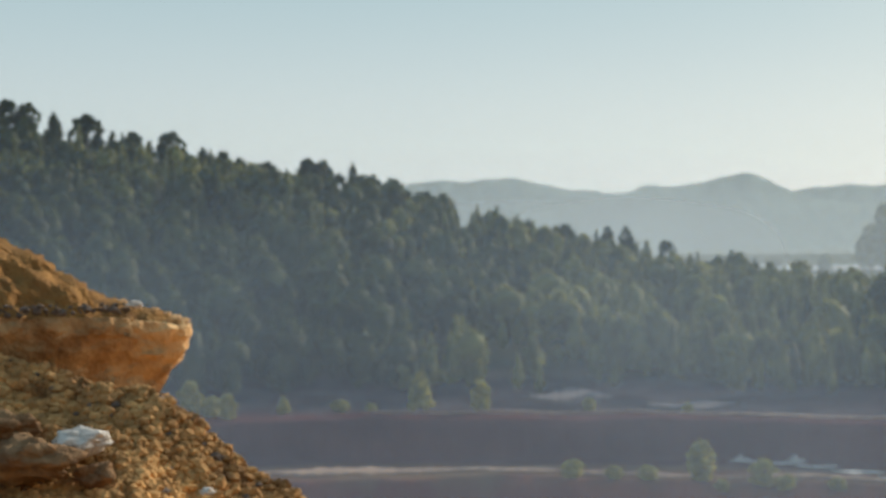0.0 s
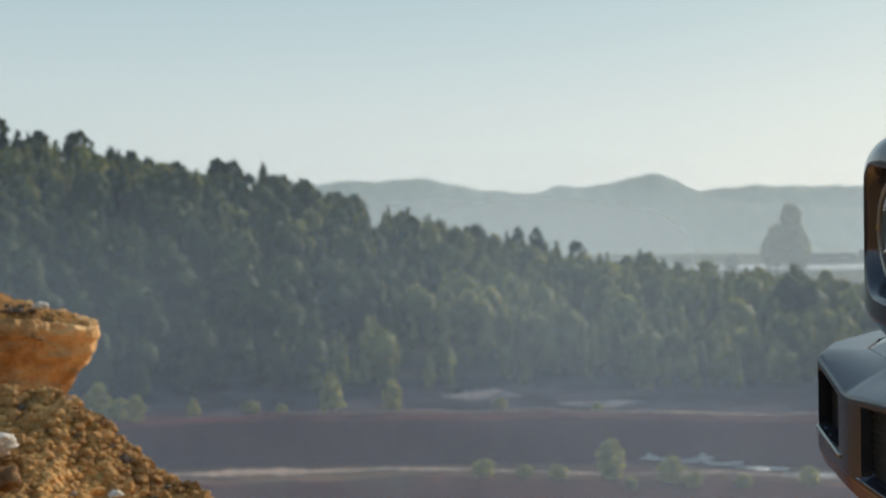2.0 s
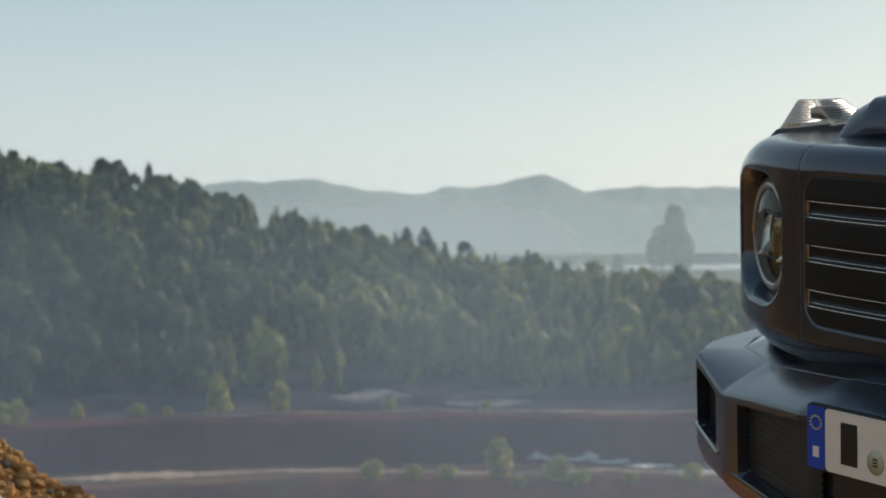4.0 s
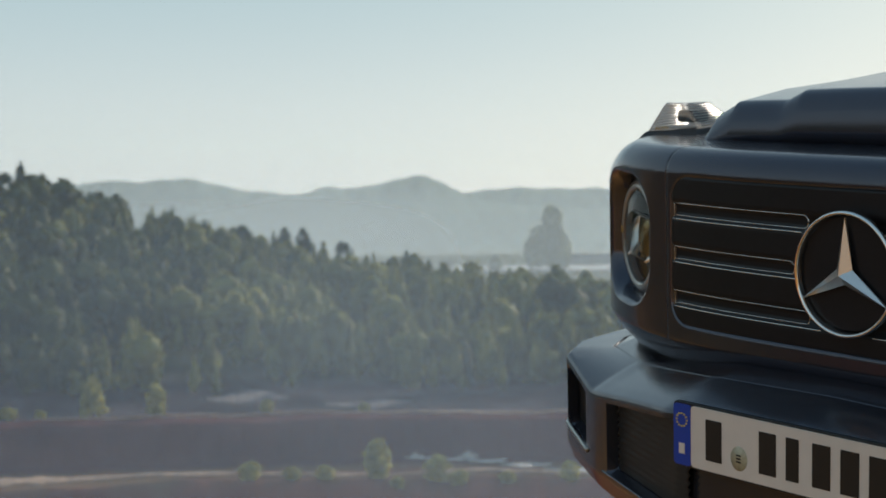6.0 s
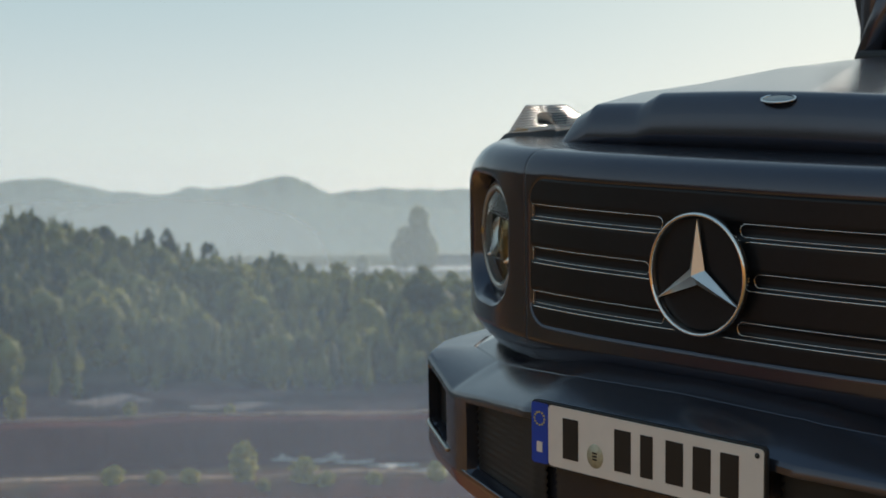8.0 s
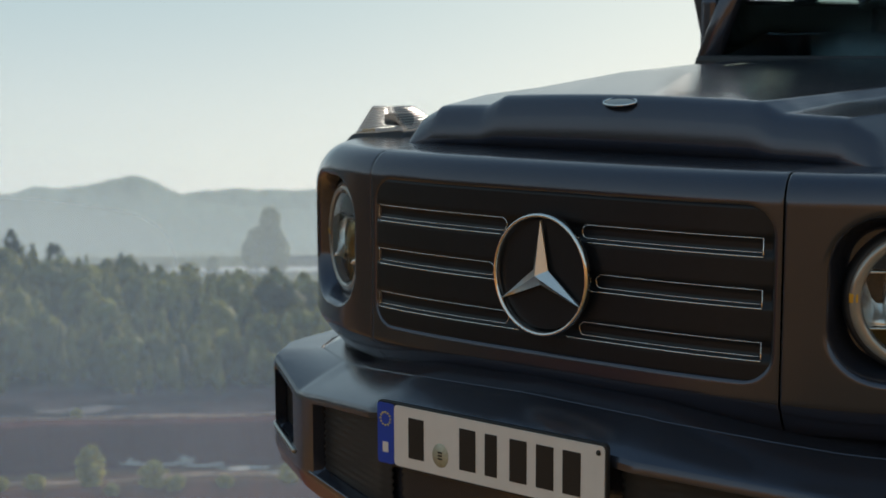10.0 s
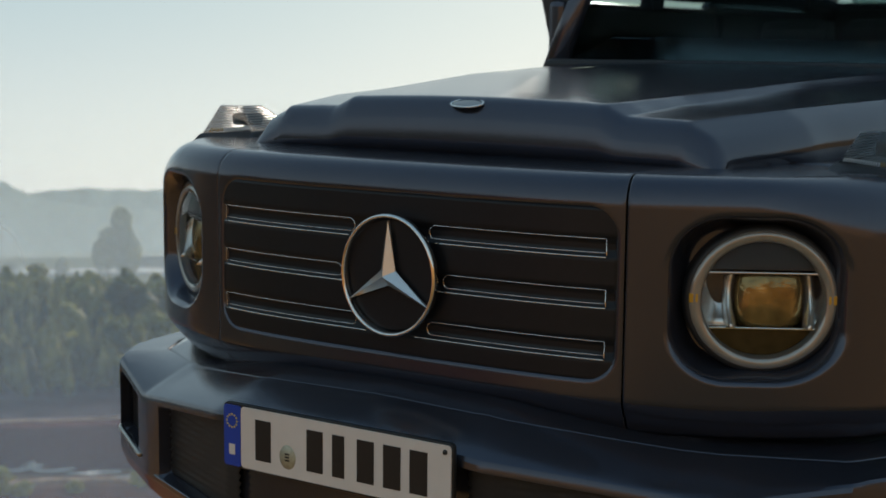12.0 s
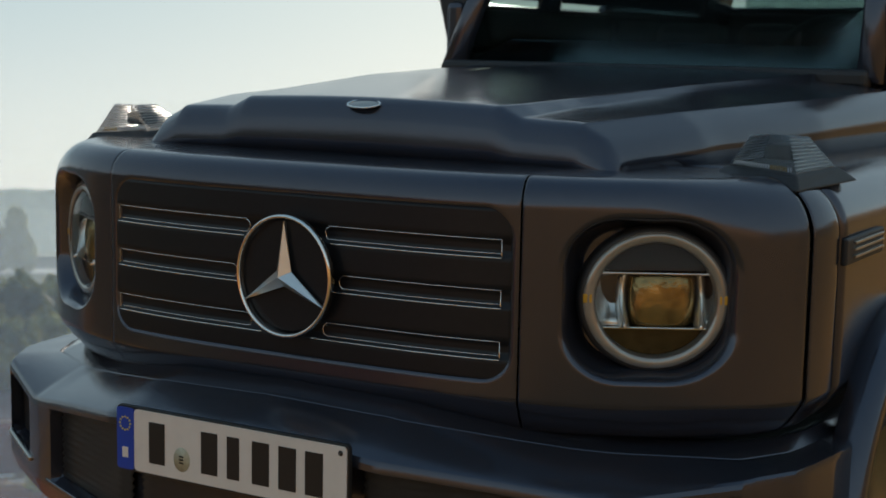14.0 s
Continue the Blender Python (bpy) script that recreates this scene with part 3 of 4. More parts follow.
def bumper():
    rows = []
    xs = np.unique(np.concatenate([np.linspace(-0.95, 0.95, 160), [0.655, -0.655, 0.87, -0.87]]))
    for x in xs:
        y, ze = bumper_y(x), bumper_edge(x)
        ax = abs(x)
        back = 0.095
        zr = float(np.interp(ax, [0, 0.27, 0.49, 0.59, 0.66, 0.87, 0.95], [0.026, 0.019, -0.011, -0.023, -0.028, -0.038, -0.038]))
        open_ = float(smoothstep(0.575, 0.563, ax))
        col = [(x, y + 0.06, -0.33), (x, y + 0.02, -0.295), (x, y + 0.004, -0.262), (x, y, -0.252)]
        for z in np.linspace(-0.246, ze - 0.020, 16):
            d = 0.045 * open_ * float(smoothstep(-0.241, -0.232, z)) * float(smoothstep(ze - 0.022, ze - 0.032, z))
            sd = 0.05 * float(smoothstep(0.700, 0.708, ax) * smoothstep(0.852, 0.842, ax)) * float(smoothstep(-0.215, -0.205, z) * smoothstep(ze - 0.028, ze - 0.04, z))
            col.append((x, y + d + sd, z))
        col += [(x, y + 0.001, ze - 0.010), (x, y + 0.005, ze - 0.003), (x, y + 0.012, ze + 0.001)]
        for t in (0.25, 0.5, 0.75, 1.0):
            col.append((x * (1 - 0.05 * t), y + 0.012 + back * t, ze + (zr - ze) * t ** 0.9))
        col += [(x * 0.947, y + back + 0.014, zr - 0.007), (x * 0.943, y + back + 0.020, zr + 0.000), (x * 0.93, y + back + 0.07, zr + 0.014), (x * 0.91, y + back + 0.15, zr + 0.020)]
        rows.append(col)
    return rows


grid_part("bumper", bumper(), PAINT, car, "matte dark bumper with angular corners", thick=0.004, crease=22)
for s in (1, -1):
    g = [[(s * x, bumper_y(x) + 0.030 + 0.004 * math.sin(z * 420), z) for z in np.linspace(-0.236, bumper_edge(x) - 0.026, 26)] for x in np.linspace(0.265, 0.566, 40)]
    grid_part("intake_mesh", g, PLASTIC, car, "black mesh in the bumper's opening", thick=0.003)
    g = [[(s * x, bumper_y(x) + 0.036, z) for z in np.linspace(-0.21, -0.08, 6)] for x in np.linspace(0.702, 0.848, 8)]
    grid_part("corner_mesh", g, PLASTIC, car, "black mesh in the bumper's corner", thick=0.003)
    tube("corner_trim", [(s * x, bumper_y(x) - 0.003, -0.222 + 0.10 * max(0, x - 0.70)) for x in np.linspace(0.69, 0.865, 14)], 0.006, SATIN, car, "bright strip under the corner opening")
    tube("intake_trim", [(s * x, bumper_y(x) - 0.002, -0.243) for x in np.linspace(0.27, 0.60, 16)], 0.0035, PAINT, car)
block("lower_apron", (1.30, 0.4, 0.10), pose(0, 0.72, -0.05), PLASTIC, car, "black apron behind the bumper", 0.02)

# number plate, its signs drawn as plain bars
plate = prism("number_plate", rounded(0, -0.0625, 0.262, 0.0625, 0.010), pose(0.006, -0.004, 0), 0.010, PLATE_BLACK, car, "white number plate with a blue strip and dark bars", 0.0015)
prism("white_field", rounded(0.0205, -0.0625, 0.2375, 0.0585, 0.008), pose(0.006, -0.0065, 0), 0.004, PLATE_WHITE, plate)
prism("blue_strip", rounded(-0.2385, -0.0625, 0.0205, 0.0585, 0.006), pose(0.006, -0.0067, 0), 0.004, PLATE_BLUE, plate)
for k in range(12):
    a = k * math.tau / 12
    block("dot", (0.0032, 0.001, 0.0032), pose(-0.2325 + 0.0125 * math.cos(a), -0.0073, -0.034 + 0.0125 * math.sin(a)), YELLOW, plate, bevel=0)
block("country_bar", (0.014, 0.001, 0.020), pose(-0.2325, -0.0073, -0.089), PLATE_WHITE, plate, bevel=0)
for cx in (-0.156, -0.033, 0.021, 0.082, 0.140, 0.197):
    block("character_bar", (0.038 if abs(cx - 0.021) > 0.01 else 0.028, 0.0014, 0.078), pose(cx, -0.0070, -0.062), PLATE_BLACK, plate, bevel=0.0006, seg=1)
lathe("seal", [(0.001, -0.001), (0.0185, -0.001), (0.0195, 0.001)], pose(-0.097, -0.0068, -0.083) @ Matrix.Diagonal((1, 1, 1.2, 1)), SEAL, plate, seg=32)
for dz in (-0.006, 0, 0.006):
    block("seal_bar", (0.010, 0.001, 0.003), pose(-0.097, -0.0082, -0.083 + dz), PLATE_BLACK, plate, bevel=0)
lathe("screw", [(0.0005, -0.002), (0.004, -0.0018), (0.005, 0.0)], pose(0.252, -0.0068, -0.016), PLATE_BLACK, plate, seg=16)

# cabin: cowl, windscreen, pillars, roof, doors with windows, tail
block("cowl", (1.26, 0.16, 0.05), pose(0, 1.88, 0.610), PLASTIC, car, "black cowl under the windscreen", 0.015)
WS = [(-0.62, 1.88, 0.63), (0.62, 1.88, 0.63), (0.56, 2.20, 1.22), (-0.56, 2.20, 1.22)]
g = [[tuple(Vector(WS[0]).lerp(Vector(WS[1]), u).lerp(Vector(WS[3]).lerp(Vector(WS[2]), u), v)) for v in np.linspace(0, 1, 4)] for u in np.linspace(0, 1, 9)]
grid_part("windscreen", g, SCREEN, car, "tinted windscreen", thick=0.005)
for s in (1, -1):
    tube("pillar", [(s * 0.625, 1.86, 0.60), (s * 0.595, 2.03, 0.92), (s * 0.57, 2.21, 1.23)], 0.036, PAINT, car, sides=10)
    block("rear_pillar", (0.07, 0.34, 0.44), pose(s * 0.625, 4.12, 1.03, 0, s * -9, 0), PAINT, car, bevel=0.02)
    tube("middle_pillar", [(s * 0.65, 2.55, 0.80), (s * 0.59, 2.55, 1.23)], 0.04, PAINT, car, sides=10)
    for y0, y1, sill in ((1.93, 3.02, 0.812), (3.03, 4.28, 0.838)):
        d = block("door", (0.06, y1 - y0, sill + 0.227), pose(s * 0.665, (y0 + y1) / 2, (sill - 0.227) / 2), PAINT, car, "matte painted door", 0.02)
        block("door_lining", (0.02, y1 - y0 - 0.06, 0.98), pose(s * 0.622, (y0 + y1) / 2, 0.30), SEAT, d, bevel=0.006)
        block("door_handle", (0.03, 0.16, 0.03), pose(s * 0.71, y1 - 0.15, 0.62), PLASTIC, d, bevel=0.008)
    block("window_glass", (0.006, 2.1, 0.40), pose(s * 0.63, 3.15, 1.03, 0, s * -9, 0), SCREEN, car, "tinted side window", 0)
    # door mirror
    mm = pose(s * 0.79, 2.06, 0.945)
    bm = bmesh.new()
    bmesh.ops.create_cube(bm, size=1, matrix=Matrix.Diagonal((0.20, 0.12, 0.185, 1)))
    bmesh.ops.bevel(bm, geom=bm.edges[:], offset=0.045, segments=4, affect="EDGES", profile=0.5)
    bm.transform(mm)
    mirror = part("door_mirror", bm, PAINT, car, "dark door mirror", True)
    block("mirror_glass", (0.16, 0.006, 0.13), mm @ pose(0, 0.062, 0), CHROME, mirror, bevel=0.002)
    block("mirror_arm", (0.10, 0.10, 0.22), pose(s * 0.668, 2.00, 0.760, 0, s * 14, 0), PLASTIC, mirror, bevel=0.015)
block("roof", (1.24, 2.15, 0.06), pose(0, 3.22, 1.25), PAINT, car, "matte painted roof", 0.025)
block("tailgate", (1.32, 0.07, 1.08), pose(0, 4.30, 0.33), PAINT, car, bevel=0.02)
block("rear_glass", (1.1, 0.008, 0.36), pose(0, 4.27, 1.04), SCREEN, car, bevel=0)
block("tailgate_lining", (1.22, 0.03, 1.00), pose(0, 4.235, 0.34), SEAT, car, bevel=0.01)
block("dashboard", (1.18, 0.40, 0.20), pose(0, 2.12, 0.515), DASH, car, "dark dashboard", 0.05)
block("cabin_floor", (1.38, 2.4, 0.06), pose(0, 3.05, -0.16), PLASTIC, car)
block("chassis", (1.1, 4.0, 0.16), pose(0, 2.3, -0.24), PLASTIC, car, bevel=0.03)
for x, y in ((-0.36, 2.85), (0.36, 2.85), (-0.36, 3.75), (0.36, 3.75)):
    seat = block("seat", (0.50, 0.50, 0.20), pose(x, y - 0.05, 0.16), SEAT, car, bevel=0.05)
    block("backrest", (0.48, 0.14, 0.50), pose(x, y + 0.22, 0.42, -10), SEAT, seat, bevel=0.05)
    block("headrest", (0.26, 0.10, 0.15), pose(x, y + 0.28, 0.70 if y < 3 else 0.72, -8), SEAT, seat, bevel=0.04)
lathe("steering_wheel", [(0.170, 0), (0.182, -0.012), (0.194, 0), (0.182, 0.012), (0.170, 0)], pose(0.36, 2.40, 0.62, -25), PLASTIC, car, seg=40)
for s in (1, -1):
    for y in (1.08, 3.85):
        wm = pose(s * 0.80, y, -0.33) @ Matrix.Rotation(s * math.pi / 2, 4, "Z")
        tyre = lathe("wheel", [(0.24, -0.11), (0.34, -0.125), (0.368, -0.105), (0.37, 0), (0.368, 0.105), (0.34, 0.125), (0.24, 0.11)], wm, RUBBER, car, "black tyre on a grey rim")
        lathe("rim", [(0.02, -0.05), (0.06, -0.06), (0.10, -0.03), (0.22, -0.05), (0.245, -0.11)], wm, SATIN, tyre)

# ---- water, buildings and haze in the distance ----
WATER = mat("pale_water", (0.20, 0.22, 0.22), 0.60, 0, 0.1, 0.05, 0.05, 0.6)


def arc_strip(name, a0, a1, r0, r1, z, material, label, category, n=60):
    v, f = [], []
    for i in range(n + 1):
        a = radians(a0 + (a1 - a0) * i / n)
        w = 10 * math.sin(i * 0.9) + 6 * math.sin(i * 2.3)
        v += [((r0 + w) * math.sin(a), (r0 + w) * math.cos(a), z), ((r1 + w * 2) * math.sin(a), (r1 + w * 2) * math.cos(a), z)]
        if i:
            k = 2 * i
            f.append((k - 2, k, k + 1, k - 1))
    return tagged(raw(name, v, f, material), label, category, kind="structure")


arc_strip("water", 11.5, 42, 890, 1050, -17.9, WATER, "pale strip of still water on the plain", "water")
PALE = mat("pale_sand", (0.40, 0.25, 0.165), 0.9, 0, 0.4, 0.5, big=0.06)


def polar(az, r, z=0.0):
    return Vector((r * math.sin(radians(az)), r * math.cos(radians(az)), z))


def ground_z(x, y):
    return float(height(np.array([x]), np.array([y]))[0])


# ---- trees ----
BARK = mat("bark", (0.12, 0.09, 0.065), 0.9, 0, 0.3, 4.0)


def leaves(name, c, c2, big):
    m = mat(name, c, 0.75, 0, 0.4, 0.14, spec=0.15, color2=c2, island=True, big=big)
    n, l = m.node_tree.nodes, m.node_tree.links
    b = n["Principled BSDF"]
    col = b.inputs["Base Color"].links[0].from_socket
    tl, mix = n.new("ShaderNodeBsdfTranslucent"), n.new("ShaderNodeMixShader")
    mix.inputs[0].default_value = 0.42
    l.new(col, tl.inputs[0])
    l.new(b.outputs[0], mix.inputs[1])
    l.new(tl.outputs[0], mix.inputs[2])
    l.new(mix.outputs[0], n["Material Output"].inputs[0])
    return m


# the two tones mix kinds of tree with flank shade and sunlit crowns
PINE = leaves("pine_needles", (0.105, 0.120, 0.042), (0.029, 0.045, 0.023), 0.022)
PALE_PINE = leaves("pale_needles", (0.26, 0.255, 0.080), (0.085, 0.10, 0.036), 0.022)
OLIVE = leaves("yellow_green_leaves", (0.50, 0.45, 0.12), (0.26, 0.26, 0.07), 0.2)
rng = np.random.default_rng(7)


def crown_mesh(kind, clumps, seed):
    """Unit-high crown of many small torn clumps: vertices and quads."""
    r = np.random.default_rng(seed)
    v, f = [], []
    for i in range(clumps):
        if kind == "cone":
            t = 0.14 + 0.84 * r.random() ** 0.85
            rad = (0.30 * (1 - t) ** 0.75 + 0.025) * (0.35 + 0.75 * r.random())
            size = 0.090 * (1.25 - t) * (0.7 + 0.8 * r.random())
        elif kind == "umbrella":
            t = 0.48 + 0.50 * r.random()
            k = (t - 0.48) / 0.5
            rad = 0.36 * math.sqrt(max(0.02, 1 - (k * 1.05) ** 2)) * (0.3 + 0.75 * r.random())
            size = 0.090 * (0.7 + 0.7 * r.random())
        elif kind == "egg":
            t = 0.17 + 0.82 * r.random()
            rad = 0.36 * math.sqrt(max(0.02, 1 - ((t - 0.58) / 0.42) ** 2)) * (0.45 + 0.6 * r.random())
            size = 0.062 * (0.6 + 0.9 * r.random())
        elif kind == "tuft":
            t = 0.55 + 0.44 * r.random()
            rad = 0.36 * math.sqrt(max(0.02, 1 - ((t - 0.77) / 0.23) ** 2)) * (0.45 + 0.6 * r.random())
            size = 0.055 * (0.6 + 0.9 * r.random())
        else:
            t = 0.06 + 0.9 * r.random()
            rad = 0.36 * math.sin(math.pi * (0.12 + 0.86 * t)) ** 0.7 * (0.35 + 0.7 * r.random())
            size = 0.085 * (0.6 + 0.8 * r.random())
        a = r.random() * math.tau
        c = np.array([rad * math.cos(a), rad * math.sin(a), t])
        for q in range(2):
            d1 = r.normal(size=3)
            d1 /= np.linalg.norm(d1)
            d2 = np.cross(d1, r.normal(size=3))
            d2 /= np.linalg.norm(d2)
            k = len(v)
            for sx, sy in ((-1, -0.5), (0.2, -1), (1, 0.4), (-0.3, 1)):
                v.append(c + size * (sx * d1 * (0.6 + 0.7 * r.random()) + sy * d2 * (0.6 + 0.7 * r.random())))
            f.append((k, k + 1, k + 2, k + 3))
    return np.array(v), np.array(f)


def solid_crown(kind, clumps, seed):
    """A forest tree's crown: a lumpy opaque heart inside the torn clumps."""
    r = np.random.default_rng(seed + 500)
    v, f, n, m = [], [], 7, 6
    z0, z1, wide = {"cone": (0.12, 0.97, 0.25), "umbrella": (0.48, 0.97, 0.31), "round": (0.08, 0.95, 0.30)}[kind]
    for i in range(n):
        t = i / (n - 1)
        w = wide * ((1 - t) ** 0.8 * min(1, 0.35 + 4 * t) if kind == "cone" else math.sqrt(max(0.0, 1 - (2 * t - 0.9) ** 2 / 1.22)))
        for j in range(m):
            a = j * math.tau / m + 0.5 * i
            k = w * (0.70 + 0.45 * r.random()) + 0.004
            v.append((k * math.cos(a), k * math.sin(a), z0 + (z1 - z0) * t + 0.03 * r.normal()))
    f = [(i * m + j, i * m + (j + 1) % m, (i + 1) * m + (j + 1) % m, (i + 1) * m + j) for i in range(n - 1) for j in range(m)]
    cv, cf = crown_mesh(kind, clumps, seed)
    return np.concatenate([np.array(v), cv]), np.concatenate([np.array(f), cf + len(v)])


def trunk_mesh(seed, lean=0.03):
    r = np.random.default_rng(seed)
    v, f, k = [], [], 6
    lx, ly = r.normal(size=2) * lean
    for i, t in enumerate((-0.03, 0.2, 0.5, 0.8, 0.95)):
        w = 0.022 * (1.05 - t)
        v += [(lx * t + w * math.cos(j * math.tau / k), ly * t + w * math.sin(j * math.tau / k), t) for j in range(k)]
    for i in range(4):
        f += [(i * k + j, i * k + (j + 1) % k, (i + 1) * k + (j + 1) % k, (i + 1) * k + j) for j in range(k)]
    for q in range(7):      # limbs
        t = 0.3 + 0.09 * q
        a = r.random() * math.tau
        b = len(v)
        e = np.array([math.cos(a), math.sin(a), 0.5]) * 0.22 * (1.15 - t)
        for base, w in ((np.zeros(3), 0.008), (e, 0.002)):
            for j in range(3):
                v.append((lx * t + base[0] + w * math.cos(j * 2.1), ly * t + base[1] + w * math.sin(j * 2.1), t + base[2]))
        f += [(b + j, b + (j + 1) % 3, b + 3 + (j + 1) % 3, b + 3 + j) for j in range(3)]
    return np.array(v), f


TREE_DATA = {}


def tree(kind, place, tall, wide, leaf, label, category="tree", group="", seed=0, name="tree", dense=110):
    """A tapered trunk with limbs and a crown of torn clumps."""
    key = (kind, seed, dense, leaf.name)
    if key not in TREE_DATA:
        cv, cf = crown_mesh(kind, dense, seed + 11)
        tv, tf = trunk_mesh(seed + 3)
        c, t = bpy.data.meshes.new("crown"), bpy.data.meshes.new("trunk")
        c.from_pydata([tuple(p) for p in cv], [], [tuple(q) for q in cf])
        t.from_pydata([tuple(p) for p in tv], [], [tuple(q) for q in tf])
        c.materials.append(leaf)
        t.materials.append(BARK)
        TREE_DATA[key] = (c, t)
    ob = tagged(new(name), label, category, group)
    ob.matrix_world = Matrix.Translation(place) @ Matrix.Rotation(seed * 1.7, 4, "Z") @ Matrix.Diagonal((tall * wide, tall * wide, tall, 1))
    for n, d in (("crown", TREE_DATA[key][0]), ("trunk", TREE_DATA[key][1])):
        o = new(n, d)
        o.parent = ob
    return ob


def forest():
    """The wood on the hillside: dark pines as on a shaded flank, and paler, lit-looking trees towards the plain."""
    cones = [solid_crown("cone", 30, k) for k in range(5)]
    broad = [solid_crown("umbrella", 30, 20 + k) for k in range(3)] + [solid_crown("round", 34, 40 + k) for k in range(4)]
    count = 5200
    az = np.radians(rng.uniform(-21, 27, count))
    r = np.sqrt(rng.uniform(326 ** 2, 668 ** 2, count))
    x, y = r * np.sin(az), r * np.cos(az)
    thin = np.sin(x * 0.03 + 1) * np.cos(y * 0.026) + 0.6 * np.sin(x * 0.083 + y * 0.061)
    keep = (thin + rng.uniform(0, 1.2, count) > -0.35) & ((r > 350) | (rng.random(count) < np.where(az < 0.02, 0.9, 0.4))) & ((r < 585) | (rng.random(count) < 0.35))
    x, y, r, az = x[keep], y[keep], r[keep], np.degrees(az[keep])
    z = height(x, y)
    stands = np.sin(x * 0.021 + 0.7) * np.cos(y * 0.017 + 0.4) + 0.5 * np.sin(x * 0.047 - y * 0.033)
    # bearing and distance pick the pale tone, so shade at the left is coloured in
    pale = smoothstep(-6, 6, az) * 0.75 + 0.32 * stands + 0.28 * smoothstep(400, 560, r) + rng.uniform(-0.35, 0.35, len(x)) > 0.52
    for name, pick, leaf, label in (("forest", ~pale, PINE, "dense dark pine wood with flank shade in its colour, on a hazy hillside"), ("forest", pale, PALE_PINE, "green wood of slender trees, coloured paler as if sunlit, on a hazy hillside")):
        V, F, base = [], [], 0
        for i in np.flatnonzero(pick):
            slim = rng.random() < (0.75 if pale[i] else 0.5)
            pv, pf = cones[int(rng.integers(len(cones)))] if slim else broad[int(rng.integers(len(broad)))]
            h = (7.0 + 10.0 * rng.random() ** 1.4) * (0.62 if r[i] > 600 else 1.0)
            w = h * (rng.uniform(0.50, 0.85) if slim else rng.uniform(0.75, 1.15))
            a = rng.random() * 6.28
            c, s = math.cos(a), math.sin(a)
            q = np.empty_like(pv)
            q[:, 0] = x[i] + w * (pv[:, 0] * c - pv[:, 1] * s)
            q[:, 1] = y[i] + w * (pv[:, 0] * s + pv[:, 1] * c)
            q[:, 2] = z[i] + h * pv[:, 2]
            V.append(q)
            F.append(pf + base)
            base += len(pv)
        V, F = np.concatenate(V), np.concatenate(F)
        me = bpy.data.meshes.new("forest")
        me.vertices.add(len(V))
        me.vertices.foreach_set("co", V.ravel())
        me.loops.add(F.size)
        me.loops.foreach_set("vertex_index", F.ravel().astype(np.int32))
        me.polygons.add(len(F))
        me.polygons.foreach_set("loop_start", np.arange(0, F.size, 4, dtype=np.int32))
        me.update(calc_edges=True)
        me.materials.append(leaf)
        tagged(new(name, me), label, "forest", kind="stuff")


forest()


def ridge_tree(az, top_el, kind, wide, seed, r=636.0):
    p = polar(az, r)
    z = ground_z(p.x, p.y) - 0.3
    tall = max(5.0, EYE + r * math.tan(radians(top_el)) - z)
    tree(kind, Vector((p.x, p.y, z)), tall, wide, PINE, "dark green pine standing on the ridge", group="pines on the ridge", seed=seed, dense=130)


for i, (px, py, kind, wide) in enumerate(((15, 182, "round", 1.0), (50, 188, "round", 1.0), (96, 200, "cone", 0.9), (155, 208, "umbrella", 1.35), (200, 232, "cone", 0.9), (238, 234, "round", 0.9),
                                          (266, 248, "cone", 0.8), (303, 235, "round", 1.15), (360, 258, "cone", 1.0), (395, 268, "round", 1.0), (430, 280, "cone", 1.0), (475, 285, "round", 1.0),
                                          (545, 282, "umbrella", 1.1), (572, 284, "round", 0.9), (625, 284, "cone", 0.62), (660, 312, "cone", 0.8), (700, 318, "cone", 0.8), (755, 338, "round", 1.0),
                                          (800, 352, "cone", 0.9), (870, 375, "round", 1.0), (935, 386, "cone", 1.0), (1000, 398, "round", 1.1), (1075, 400, "cone", 1.0), (1108, 400, "cone", 1.0),
                                          (1180, 428, "round", 1.0), (1295, 442, "cone", 0.8), (1335, 458, "cone", 0.8), (1420, 470, "round", 1.0))):
    ridge_tree(math.degrees(math.atan((px - 784) / 2635)), -0.39 + math.degrees(math.atan((441 - py) / 2635)), kind, wide, i % 6)


def bench_tree(px, foot, top, kind, wide, seed, label, r):
    az = math.degrees(math.atan((px - 784) / 2635))
    p = polar(az, r)
    z = ground_z(p.x, p.y)
    tree(kind, Vector((p.x, p.y, z - 0.2)), max(1.2, (foot - top) / 2635 * r), wide, OLIVE, label, "tree" if foot - top > 40 else "bush", "trees on the benches", seed, "tree" if foot - top > 40 else "bush", 150)


